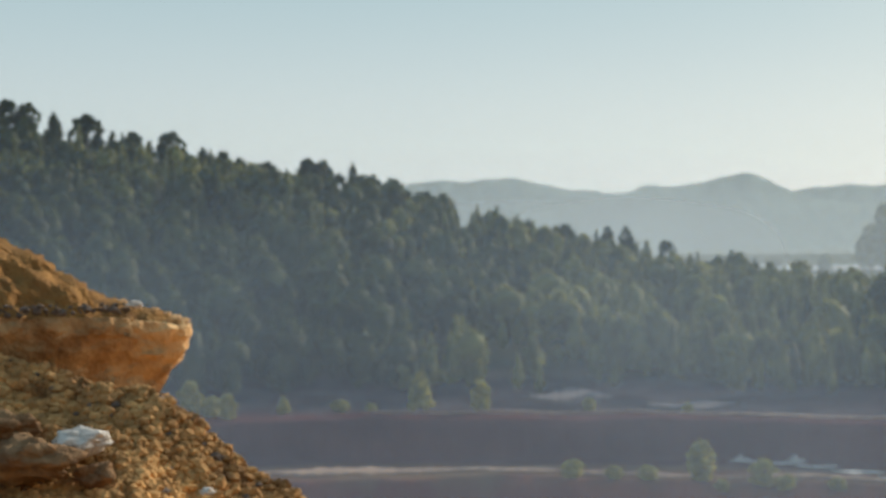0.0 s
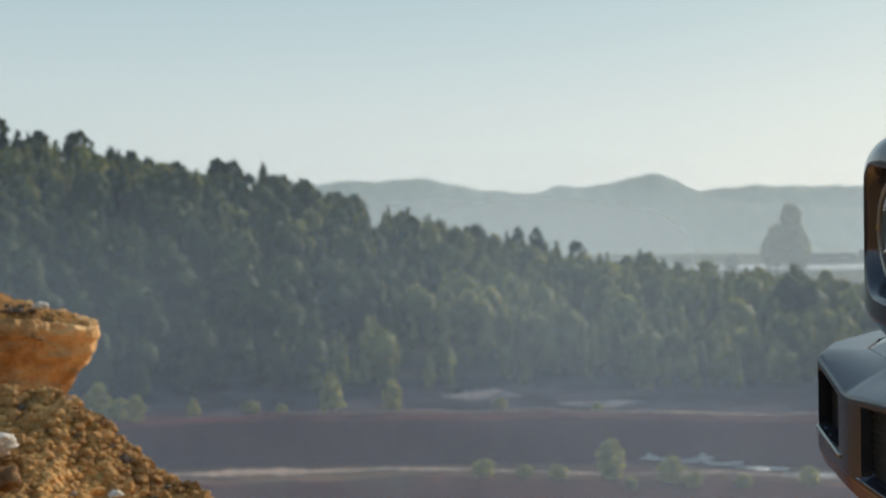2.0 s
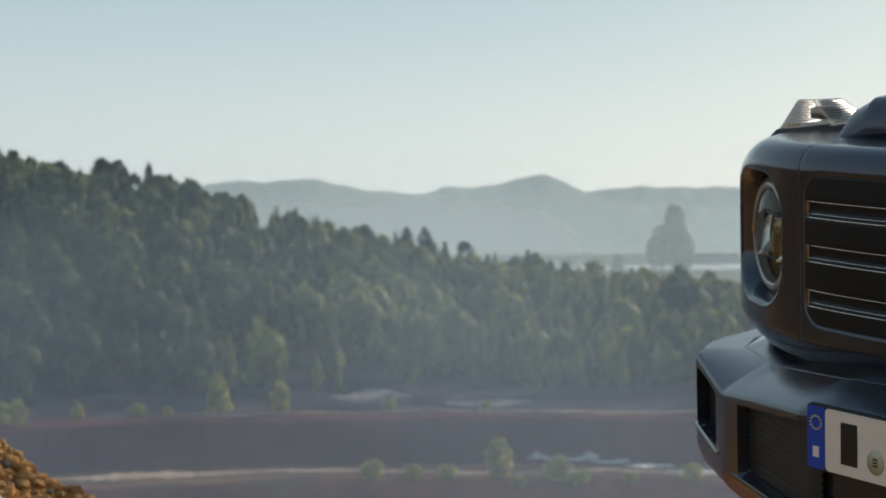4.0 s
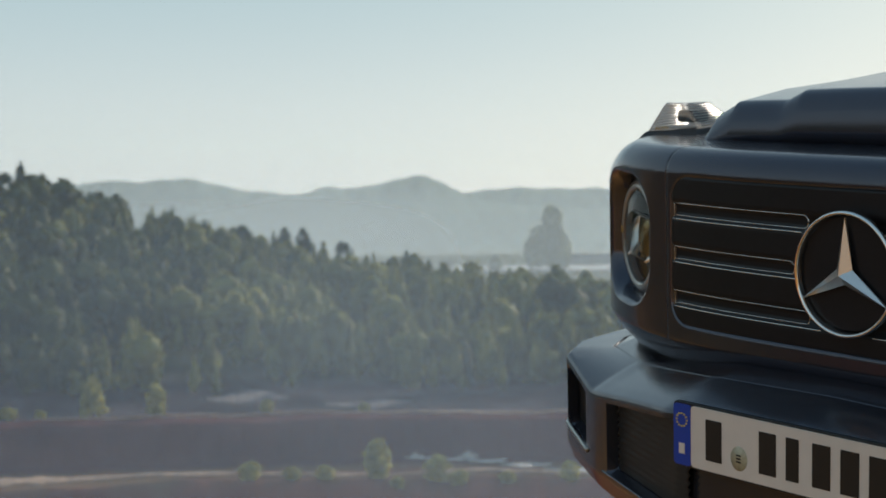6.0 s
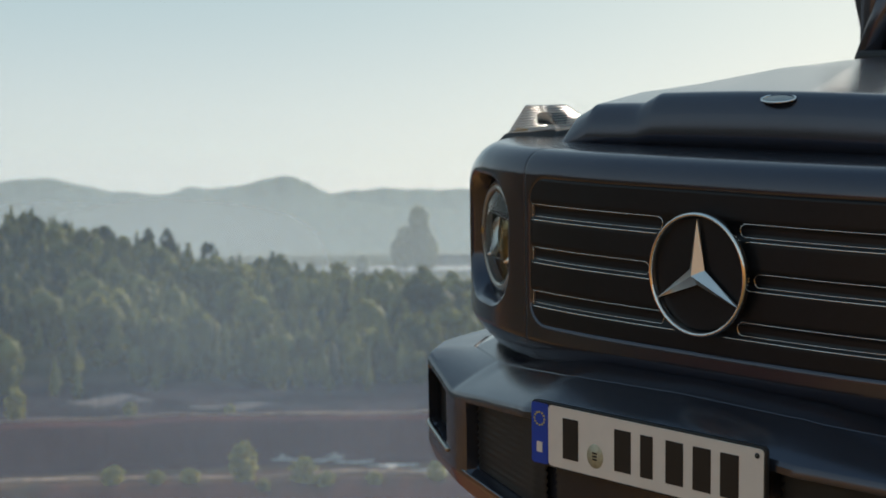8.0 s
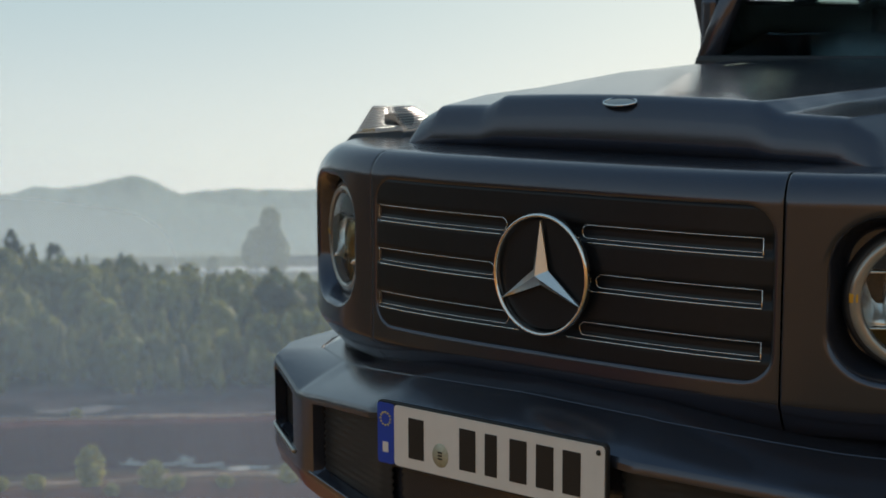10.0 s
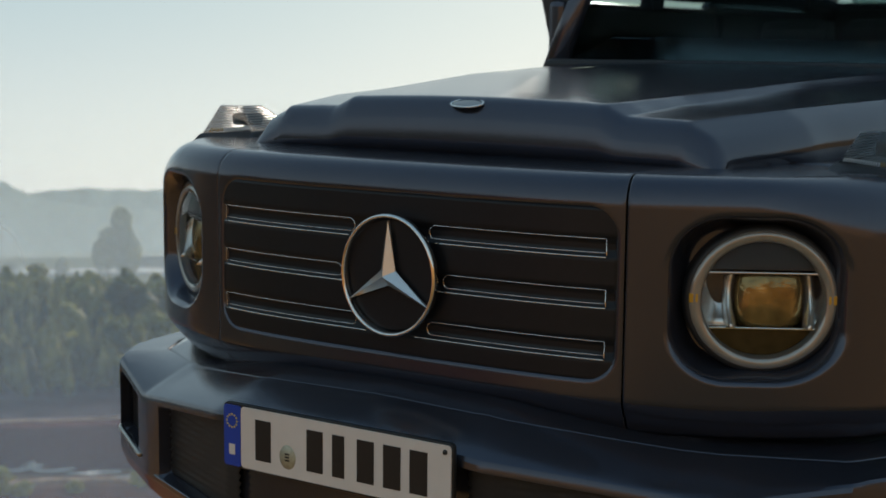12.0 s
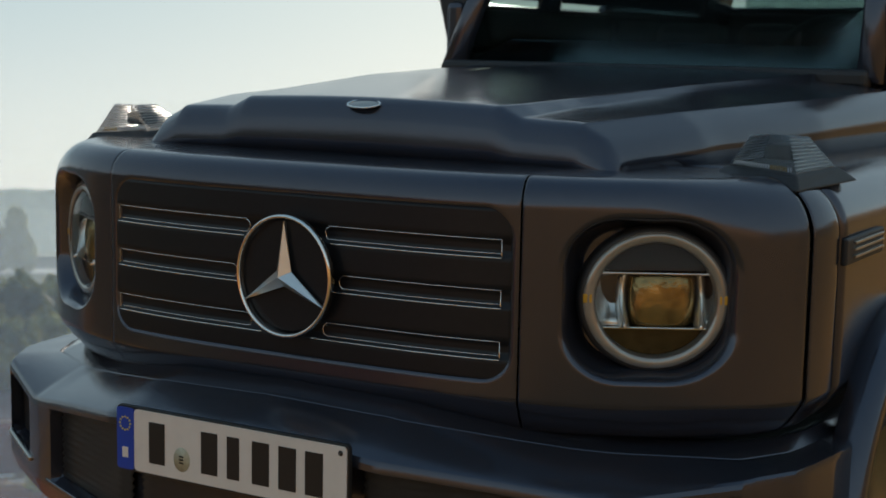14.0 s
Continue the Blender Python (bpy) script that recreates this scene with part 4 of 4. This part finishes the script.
for i, (px, foot, top, kind, wide, r) in enumerate(((500, 722, 688, "cone", 1.3, 300), (742, 728, 650, "cone", 1.0, 302), (850, 730, 676, "round", 0.9, 301), (335, 752, 690, "round", 1.0, 299), (372, 750, 712, "round", 1.3, 298),
                                                  (600, 728, 706, "round", 2.0, 302), (655, 728, 712, "round", 1.8, 303), (1042, 738, 715, "round", 1.4, 303), (1216, 740, 722, "round", 1.5, 302), (400, 770, 725, "round", 1.1, 294),
                                                  (1012, 846, 812, "round", 1.6, 262), (1085, 850, 826, "round", 1.8, 262), (1145, 850, 824, "round", 2.0, 262), (1240, 852, 782, "round", 0.95, 263), (1275, 852, 830, "round", 1.7, 261),
                                                  (1350, 858, 812, "round", 1.5, 262), (1390, 862, 835, "round", 1.8, 261), (1480, 866, 842, "round", 1.7, 261), (1600, 870, 835, "round", 1.4, 262), (1700, 874, 840, "round", 1.5, 261))):
    bench_tree(px, foot, top, kind, wide, i % 6, "sunlit yellow-green tree on a mine bench" if foot - top > 40 else "low olive-green bush on a mine bench", r)

# a tall group of trees, a long low building and small trees on the plain
for i, (az, r, top, wide) in enumerate(((16.58, 862, 1.22, 0.42), (15.78, 870, 0.05, 0.62), (16.05, 866, 0.45, 0.66), (16.38, 860, 0.55, 0.66), (16.72, 864, 0.52, 0.62), (16.98, 870, 0.10, 0.64), (14.4, 900, -0.62, 1.1), (12.6, 980, -0.75, 1.4), (19.6, 990, -0.55, 1.2), (21.5, 960, -0.5, 1.3), (13.4, 1000, -0.8, 1.6))):
    p = polar(az, r)
    z = ground_z(p.x, p.y)
    # pale leaves here stand in for the haze that lightens far trees
    tree("tuft" if i == 0 else "egg" if i < 6 else "round", Vector((p.x, p.y, z - 0.3)), EYE + r * math.tan(radians(top)) - z, wide, PALE_PINE, "tall dark tree standing on the hazy plain", group="trees on the plain", seed=i % 5, dense=200)
WALL = mat("grey_render", (0.20, 0.19, 0.18), 0.9, 0, 0.2, 0.3)
ROOFING = mat("dark_roofing", (0.10, 0.09, 0.085), 0.8, 0, 0.2, 0.4)
PANE = mat("dark_window", (0.03, 0.035, 0.04), 0.2)
for az, r, w, h, d in ((18.0, 1100, 34, 6.5, 12), (19.35, 1105, 12, 9.0, 12)):
    p = polar(az, r)
    z = -19.0
    b = tagged(new("farm_building"), "long low grey building beyond the water", "building")
    b.matrix_world = Matrix.Translation((p.x, p.y, z)) @ Matrix.Rotation(-radians(az), 4, "Z")
    block("wall", (w, d, h), pose(0, 0, h / 2), WALL, b, bevel=0.05, seg=1)
    prism("roof", [(-w / 2 - 0.6, 0), (w / 2 + 0.6, 0), (w / 2 - 1.0, 2.0), (-w / 2 + 1.0, 2.0)], pose(0, -d / 2 - 0.4, h), d + 0.8, ROOFING, b)
    for k in range(int(w // 5)):
        block("window", (1.6, 0.2, 1.6), pose(-w / 2 + 3 + 5 * k, -d / 2 - 0.06, h * 0.55), PANE, b, bevel=0.02, seg=1)

# pale spoil patches, and gleams put in as paler rock, on the benches
GREY_SPOIL = mat("grey_spoil", (0.105, 0.084, 0.092), 0.9, 0, 0.4, 0.5, big=0.06)


# the gleam is partly put into this bright base colour, partly left to gloss
GLINT = mat("gleam_pale_rock", (0.56, 0.50, 0.45), 0.40, 0, 0.35, 0.6, big=0.15)


def patch(px0, px1, r0, r1, seed, label, material, category="spoil"):
    v, f, n, m = [], [], 70, 7
    rr = random.Random(seed)
    ph = rr.random() * 6
    for i in range(n + 1):
        t = i / n
        a = math.atan((px0 + (px1 - px0) * t - 784) / 2635)
        half = (r1 - r0) / 2 * (math.sin(math.pi * t) ** 0.6) * (0.75 + 0.25 * math.sin(9 * t + ph)) * (0.55 + 0.75 * rr.random())
        mid = (r0 + r1) / 2 + (r1 - r0) * 0.12 * math.sin(7 * t + ph)
        for j in range(m):
            r = mid + half * (-1 + 2 * j / (m - 1)) * (1 + 0.2 * math.sin(i * 1.7 + j + ph))
            x, y = r * math.sin(a), r * math.cos(a)
            v.append((x, y, ground_z(x, y) + 0.22 + 0.30 * math.sin(math.pi * j / (m - 1))))
    for i in range(n):
        for j in range(m - 1):
            f.append((i * m + j, (i + 1) * m + j, (i + 1) * m + j + 1, i * m + j + 1))
    return tagged(raw("spoil_bank", v, f, material, smooth=True), label, category)


for k, (a, b, r0, r1) in enumerate(((430, 1000, 265.5, 273), (990, 1250, 264.5, 268), (1250, 1750, 264.5, 268), (1290, 1425, 281, 284.5), (1405, 1480, 277.5, 281), (1465, 1565, 271.5, 275.5), (1550, 1720, 267, 270), (1140, 1310, 305, 318), (640, 1130, 296, 297.4), (1050, 1700, 296, 298.6), (930, 1080, 312, 335))):
    gleam = a > 1240 and 266 < r0 < 290
    patch(a, b, r0, r1, k, "pale rock coloured as a bright gleam on a mine bench" if gleam else "pale sunlit spoil lying on a mine bench", GLINT if gleam else GREY_SPOIL if r0 > 300 else PALE)


# ---- haze: thin tinted sheets that stand in for bright air over the valley ----
def haze_material(name, color, density, z0, z1, noise_scale):
    m = bpy.data.materials.new(name)
    m.use_nodes = True
    n, l = m.node_tree.nodes, m.node_tree.links
    n.remove(n["Principled BSDF"])
    geo, sep, mr, no, mul, mr2 = (n.new("ShaderNodeNewGeometry"), n.new("ShaderNodeSeparateXYZ"), n.new("ShaderNodeMapRange"), n.new("ShaderNodeTexNoise"), n.new("ShaderNodeMath"), n.new("ShaderNodeMapRange"))
    l.new(geo.outputs["Position"], sep.inputs[0])
    mr.interpolation_type = "SMOOTHSTEP"
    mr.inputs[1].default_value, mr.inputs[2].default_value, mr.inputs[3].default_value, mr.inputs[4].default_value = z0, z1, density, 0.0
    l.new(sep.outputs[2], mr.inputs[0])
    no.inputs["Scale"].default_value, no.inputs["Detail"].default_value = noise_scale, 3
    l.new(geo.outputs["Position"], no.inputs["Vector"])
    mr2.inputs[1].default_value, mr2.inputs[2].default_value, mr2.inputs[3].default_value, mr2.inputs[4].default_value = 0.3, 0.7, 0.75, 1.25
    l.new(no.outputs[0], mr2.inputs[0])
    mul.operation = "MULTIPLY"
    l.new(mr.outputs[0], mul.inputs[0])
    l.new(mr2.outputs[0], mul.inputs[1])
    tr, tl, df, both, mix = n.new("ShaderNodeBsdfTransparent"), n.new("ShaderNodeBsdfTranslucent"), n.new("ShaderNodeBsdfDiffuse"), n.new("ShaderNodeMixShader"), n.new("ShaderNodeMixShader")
    # the blue of scattered light is put into the sheet's own colour
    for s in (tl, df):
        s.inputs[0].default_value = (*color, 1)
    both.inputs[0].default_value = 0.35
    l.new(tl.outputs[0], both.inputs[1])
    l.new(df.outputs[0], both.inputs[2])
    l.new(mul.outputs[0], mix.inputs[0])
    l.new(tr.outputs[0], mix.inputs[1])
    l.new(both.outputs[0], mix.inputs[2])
    l.new(mix.outputs[0], n["Material Output"].inputs[0])
    return m


def haze(name, r, zlo, zhi, material):
    v, f, n = [], [], 40
    for i in range(n + 1):
        a = radians(-40 + 110 * i / n)
        v += [(r * math.sin(a), r * math.cos(a), zlo), (r * math.sin(a), r * math.cos(a), zhi)]
        if i:
            k = 2 * i
            f.append((k - 2, k, k + 1, k - 1))
    return tagged(raw(name, v, f, material, smooth=True), "translucent bluish sheet standing in for bright haze over the valley", "haze", kind="structure")


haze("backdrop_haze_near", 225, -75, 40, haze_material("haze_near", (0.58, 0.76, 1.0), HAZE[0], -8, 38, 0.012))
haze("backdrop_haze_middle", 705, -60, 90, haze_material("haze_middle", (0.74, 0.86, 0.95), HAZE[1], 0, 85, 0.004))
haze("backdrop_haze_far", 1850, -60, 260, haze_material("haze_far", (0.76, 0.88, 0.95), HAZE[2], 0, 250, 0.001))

# ---- the rock ledge and its gravel slope ----
# ochre raised in brightness to stand in for light bounced onto the face
ROCK = mat("ochre_rock", (0.70, 0.45, 0.22), 0.92, 0, 0.4, 7.0, 1.0, 30.0, spec=0.15, color2=(0.29, 0.15, 0.065), big=1.8)
GRAVEL = mat("ochre_gravel", (0.62, 0.36, 0.14), 0.95, 0, 0.4, 9.0, 0.8, 40.0, spec=0.2, color2=(0.20, 0.10, 0.04), island=True, big=1.2)
# shade on the ledge's top is put into this darker earth colour
CAP = mat("shade_ochre_earth", (0.31, 0.165, 0.055), 0.95, 0, 0.4, 8.0, 1.0, 34.0, spec=0.15, color2=(0.24, 0.12, 0.045), big=2.0)
DARK_STONE = mat("dark_stone", (0.16, 0.12, 0.095), 0.9, 0, 0.3, 9.0, 0.5, 30.0, island=True)
BOULDER = mat("brown_boulder", (0.30, 0.18, 0.09), 0.92, 0, 0.4, 9.0, 1.0, 30.0, spec=0.15, color2=(0.14, 0.075, 0.04), big=3.0)
WHITE_STONE = mat("white_stone", (0.66, 0.60, 0.53), 0.85, 0, 0.25, 14.0, 0.6, 40.0)


def fractal(p, s, octaves=4):
    return sum(noise.noise(Vector(p) * s * 2 ** o) * 0.5 ** o for o in range(octaves))


def ledge():
    """A bank whose hard edge juts over its foot."""
    plan = [(-7.0, 6.2), (-4.2, 6.8), (-3.0, 7.15), (-2.2, 7.5), (-1.75, 7.75), (-1.50, 7.92), (-1.385, 8.10), (-1.40, 8.35), (-1.60, 8.8), (-2.2, 9.6), (-3.5, 11)]
    pts = []
    for i in range(len(plan) - 1):
        a, b = Vector(plan[i]), Vector(plan[i + 1])
        k = max(2, int((b - a).length / 0.022))
        pts += [a.lerp(b, j / k) for j in range(k)]
    rows = []
    for i, p in enumerate(pts):
        q0, q1 = pts[max(0, i - 9)], pts[min(len(pts) - 1, i + 9)]
        d = (q1 - q0).normalized()
        nrm = Vector((d.y, -d.x))
        x = p.x
        zt = float(np.interp(x, [-7, -2.4, -1.7, -1.385], [0.70, 0.625, 0.60, 0.540]))
        hm = float(np.interp(x, [-7, -2.38, -1.95, -1.67, -1.38], [1.3, 0.49, 0.33, 0.10, 0.0]))
        prof = [(-2.4, -2.0)] + [(-o, zt + hm * float(smoothstep(0.04, 0.75, o)) - 0.25 * max(0, o - 1.2)) for o in np.concatenate([np.arange(2.2, 0.8, -0.1), np.arange(0.78, 0.02, -0.025)])]
        face = [(0.0, 0.0), (0.012, -0.03), (0.01, -0.07), (0.0, -0.11), (-0.02, -0.15), (-0.05, -0.19), (-0.085, -0.23), (-0.12, -0.27), (-0.145, -0.32), (-0.155, -0.38), (-0.155, -0.45), (-0.13, -0.55), (-0.08, -0.7), (0.0, -1.0), (0.5, -3.0)]
        fo = np.array(face)
        tt = np.linspace(0, len(face) - 1, 46)
        prof += [(float(np.interp(t, np.arange(len(face)), fo[:, 0])), zt + float(np.interp(t, np.arange(len(face)), fo[:, 1]))) for t in tt]
        col = []
        for o, z in prof:
            w = Vector((p.x + nrm.x * o, p.y + nrm.y * o, z))
            a = 0.060 * fractal((w.x, w.y, w.z * 1.6), 2.3, 5) - 0.085 * abs(fractal((w.x + 5, w.y, w.z * 0.28), 4.2, 4)) + 0.02 * fractal((w.x, w.y + 9, w.z), 26.0, 2) + 0.014
            # layers step in and out
            b = 0.006 * math.sin(z * 62 + 2.0 * fractal((w.x, w.y, 0), 1.6, 2)) if o > -0.2 else 0.0
            lift = 0.9 * a if o < 0 else 0.15 * a
            col.append((w.x + nrm.x * (a + b), w.y + nrm.y * (a + b), z + lift))
        rows.append(col)
    return rows


rows_ = ledge()
CUT = len(rows_[0]) - 46
bank = tagged(grid_part("rock_ledge", [c[CUT - 2:] for c in rows_], ROCK, None, thick=0), "jutting ledge of ochre and rust-brown rock", "rock")
cap = grid_part("earth_cap", [c[:CUT - 1] for c in rows_], CAP, bank, "crumbling ochre earth on top, its colour darkened for shade", thick=0)


CREST_X, CREST_Z = [-7, -2.2, -1.4, -0.713, 0.2, 2.0], [1.0, 0.36, 0.165, -0.32, -1.02, -2.6]


def slope_z(x, y):
    zc = float(np.interp(x, CREST_X, CREST_Z))
    return zc - 0.46 * (7.4 - y) if y < 7.4 else zc - 0.8 * (y - 7.4)


def gravel_slope():
    rows = []
    for x in np.concatenate([np.linspace(-7, -2.4, 50), np.arange(-2.38, -0.3, 0.018), np.linspace(-0.28, 1.2, 20)]):
        col = []
        for y in np.concatenate([np.linspace(1.5, 5.4, 14), np.arange(5.45, 8.0, 0.022), np.linspace(8.1, 11, 10)]):
            z = slope_z(x, y) + 0.07 * fractal((x, y, 0), 1.7, 5) + 0.016 * abs(fractal((x, y, 3), 11.0, 3))
            g = ground_z(x, y) - 0.25
            if y < 4.5 or x > -0.2:
                k = min(1.0, max((4.5 - y) / 2.0, (x + 0.2) / 1.2, 0))
                z = z * (1 - k) + min(z, g) * k
            col.append((x, y, z))
        rows.append(col)
    return rows


tagged(grid_part("gravel_slope", gravel_slope(), GRAVEL, None, thick=0), "steep slope of loose ochre gravel and earth", "slope", kind="structure")


def pebble_proto(seed):
    r = random.Random(seed)
    bm = bmesh.new()
    bmesh.ops.create_icosphere(bm, subdivisions=1, radius=1.0)
    for v in bm.verts:
        v.co *= 0.72 + 0.5 * r.random()
    vs = np.array([v.co[:] for v in bm.verts])
    fs = np.array([[v.index for v in f.verts] for f in bm.faces])
    bm.free()
    return vs, fs


PEBBLES = [pebble_proto(s) for s in range(8)]


def scatter(name, count, spot, sizes, material, label, seed):
    """Loose stones as one mass."""
    r = random.Random(seed)
    V, F, base = [], [], 0
    for i in range(count):
        x, y, z = spot(r)
        s = sizes[0] + (sizes[1] - sizes[0]) * r.random() ** 3.0
        pv, pf = PEBBLES[r.randrange(8)]
        q = pv @ np.array(Euler((r.random() * 6, r.random() * 6, r.random() * 6)).to_matrix()).T * np.array([s, s * (0.7 + 0.5 * r.random()), s * (0.55 + 0.4 * r.random())])
        V.append(q + np.array([x, y, z]))
        F.append(pf + base)
        base += len(pv)
    V, F = np.concatenate(V), np.concatenate(F)
    return tagged(raw(name, V, F.tolist(), material), label, "gravel", kind="stuff")


def on_slope(r):
    x = -2.5 + 2.2 * r.random()
    y = 5.7 + 1.85 * r.random()
    return x, y, slope_z(x, y) + 0.07 * fractal((x, y, 0), 1.7, 5) + 0.008


scatter("gravel", 17000, on_slope, (0.0035, 0.046), GRAVEL, "loose ochre gravel covering the slope", 5)
scatter("dark_gravel", 700, on_slope, (0.004, 0.034), DARK_STONE, "scattered dark stones among the gravel", 6)


def on_edge(r):
    t = r.random()
    x = -2.6 + 0.95 * t
    y = 7.34 + 0.42 * t
    return x, y + 0.05 * r.random(), 0.62 + 0.05 * r.random()


scatter("edge_stones", 170, on_edge, (0.006, 0.028), DARK_STONE, "band of dark stones along the ledge", 8)


def stone(px, py, dist, size, squash, material, label, seed):
    """One stone lying at a given bearing."""
    r = random.Random(seed)
    bm = bmesh.new()
    bmesh.ops.create_icosphere(bm, subdivisions=4, radius=1.0)
    for v in bm.verts:
        v.co *= 1 + 0.5 * fractal(v.co + Vector((seed * 3.1, 0, 0)), 1.3, 5) + 0.12 * fractal(v.co + Vector((seed, 5, 0)), 4.0, 3)
    p = Vector(((px - 784) / 2635 * dist, dist, EYE - (py - 423) / 2635 * dist))
    bm.transform(Matrix.Translation(p) @ Matrix.Rotation(radians(seed * 37), 4, "Z") @ Matrix.Diagonal((size, size * 0.8, size * squash, 1)))
    ob = part("stone", bm, material, None, smooth=True)
    return tagged(ob, label, "stone")


stone(142, 778, 6.75, 0.125, 0.42, WHITE_STONE, "pale whitish stone lying in the gravel", 1)
stone(236, 536, 7.75, 0.045, 0.40, WHITE_STONE, "small white stone on the ledge", 2)
stone(365, 868, 6.75, 0.040, 0.40, WHITE_STONE, "small white stone low on the slope", 3)
stone(50, 812, 6.55, 0.20, 0.50, BOULDER, "brown boulder half buried in the gravel", 4)
stone(15, 752, 6.85, 0.13, 0.5, BOULDER, "brown boulder half buried in the gravel", 5)
stone(165, 838, 6.6, 0.09, 0.6, BOULDER, "brown boulder half buried in the gravel", 6)
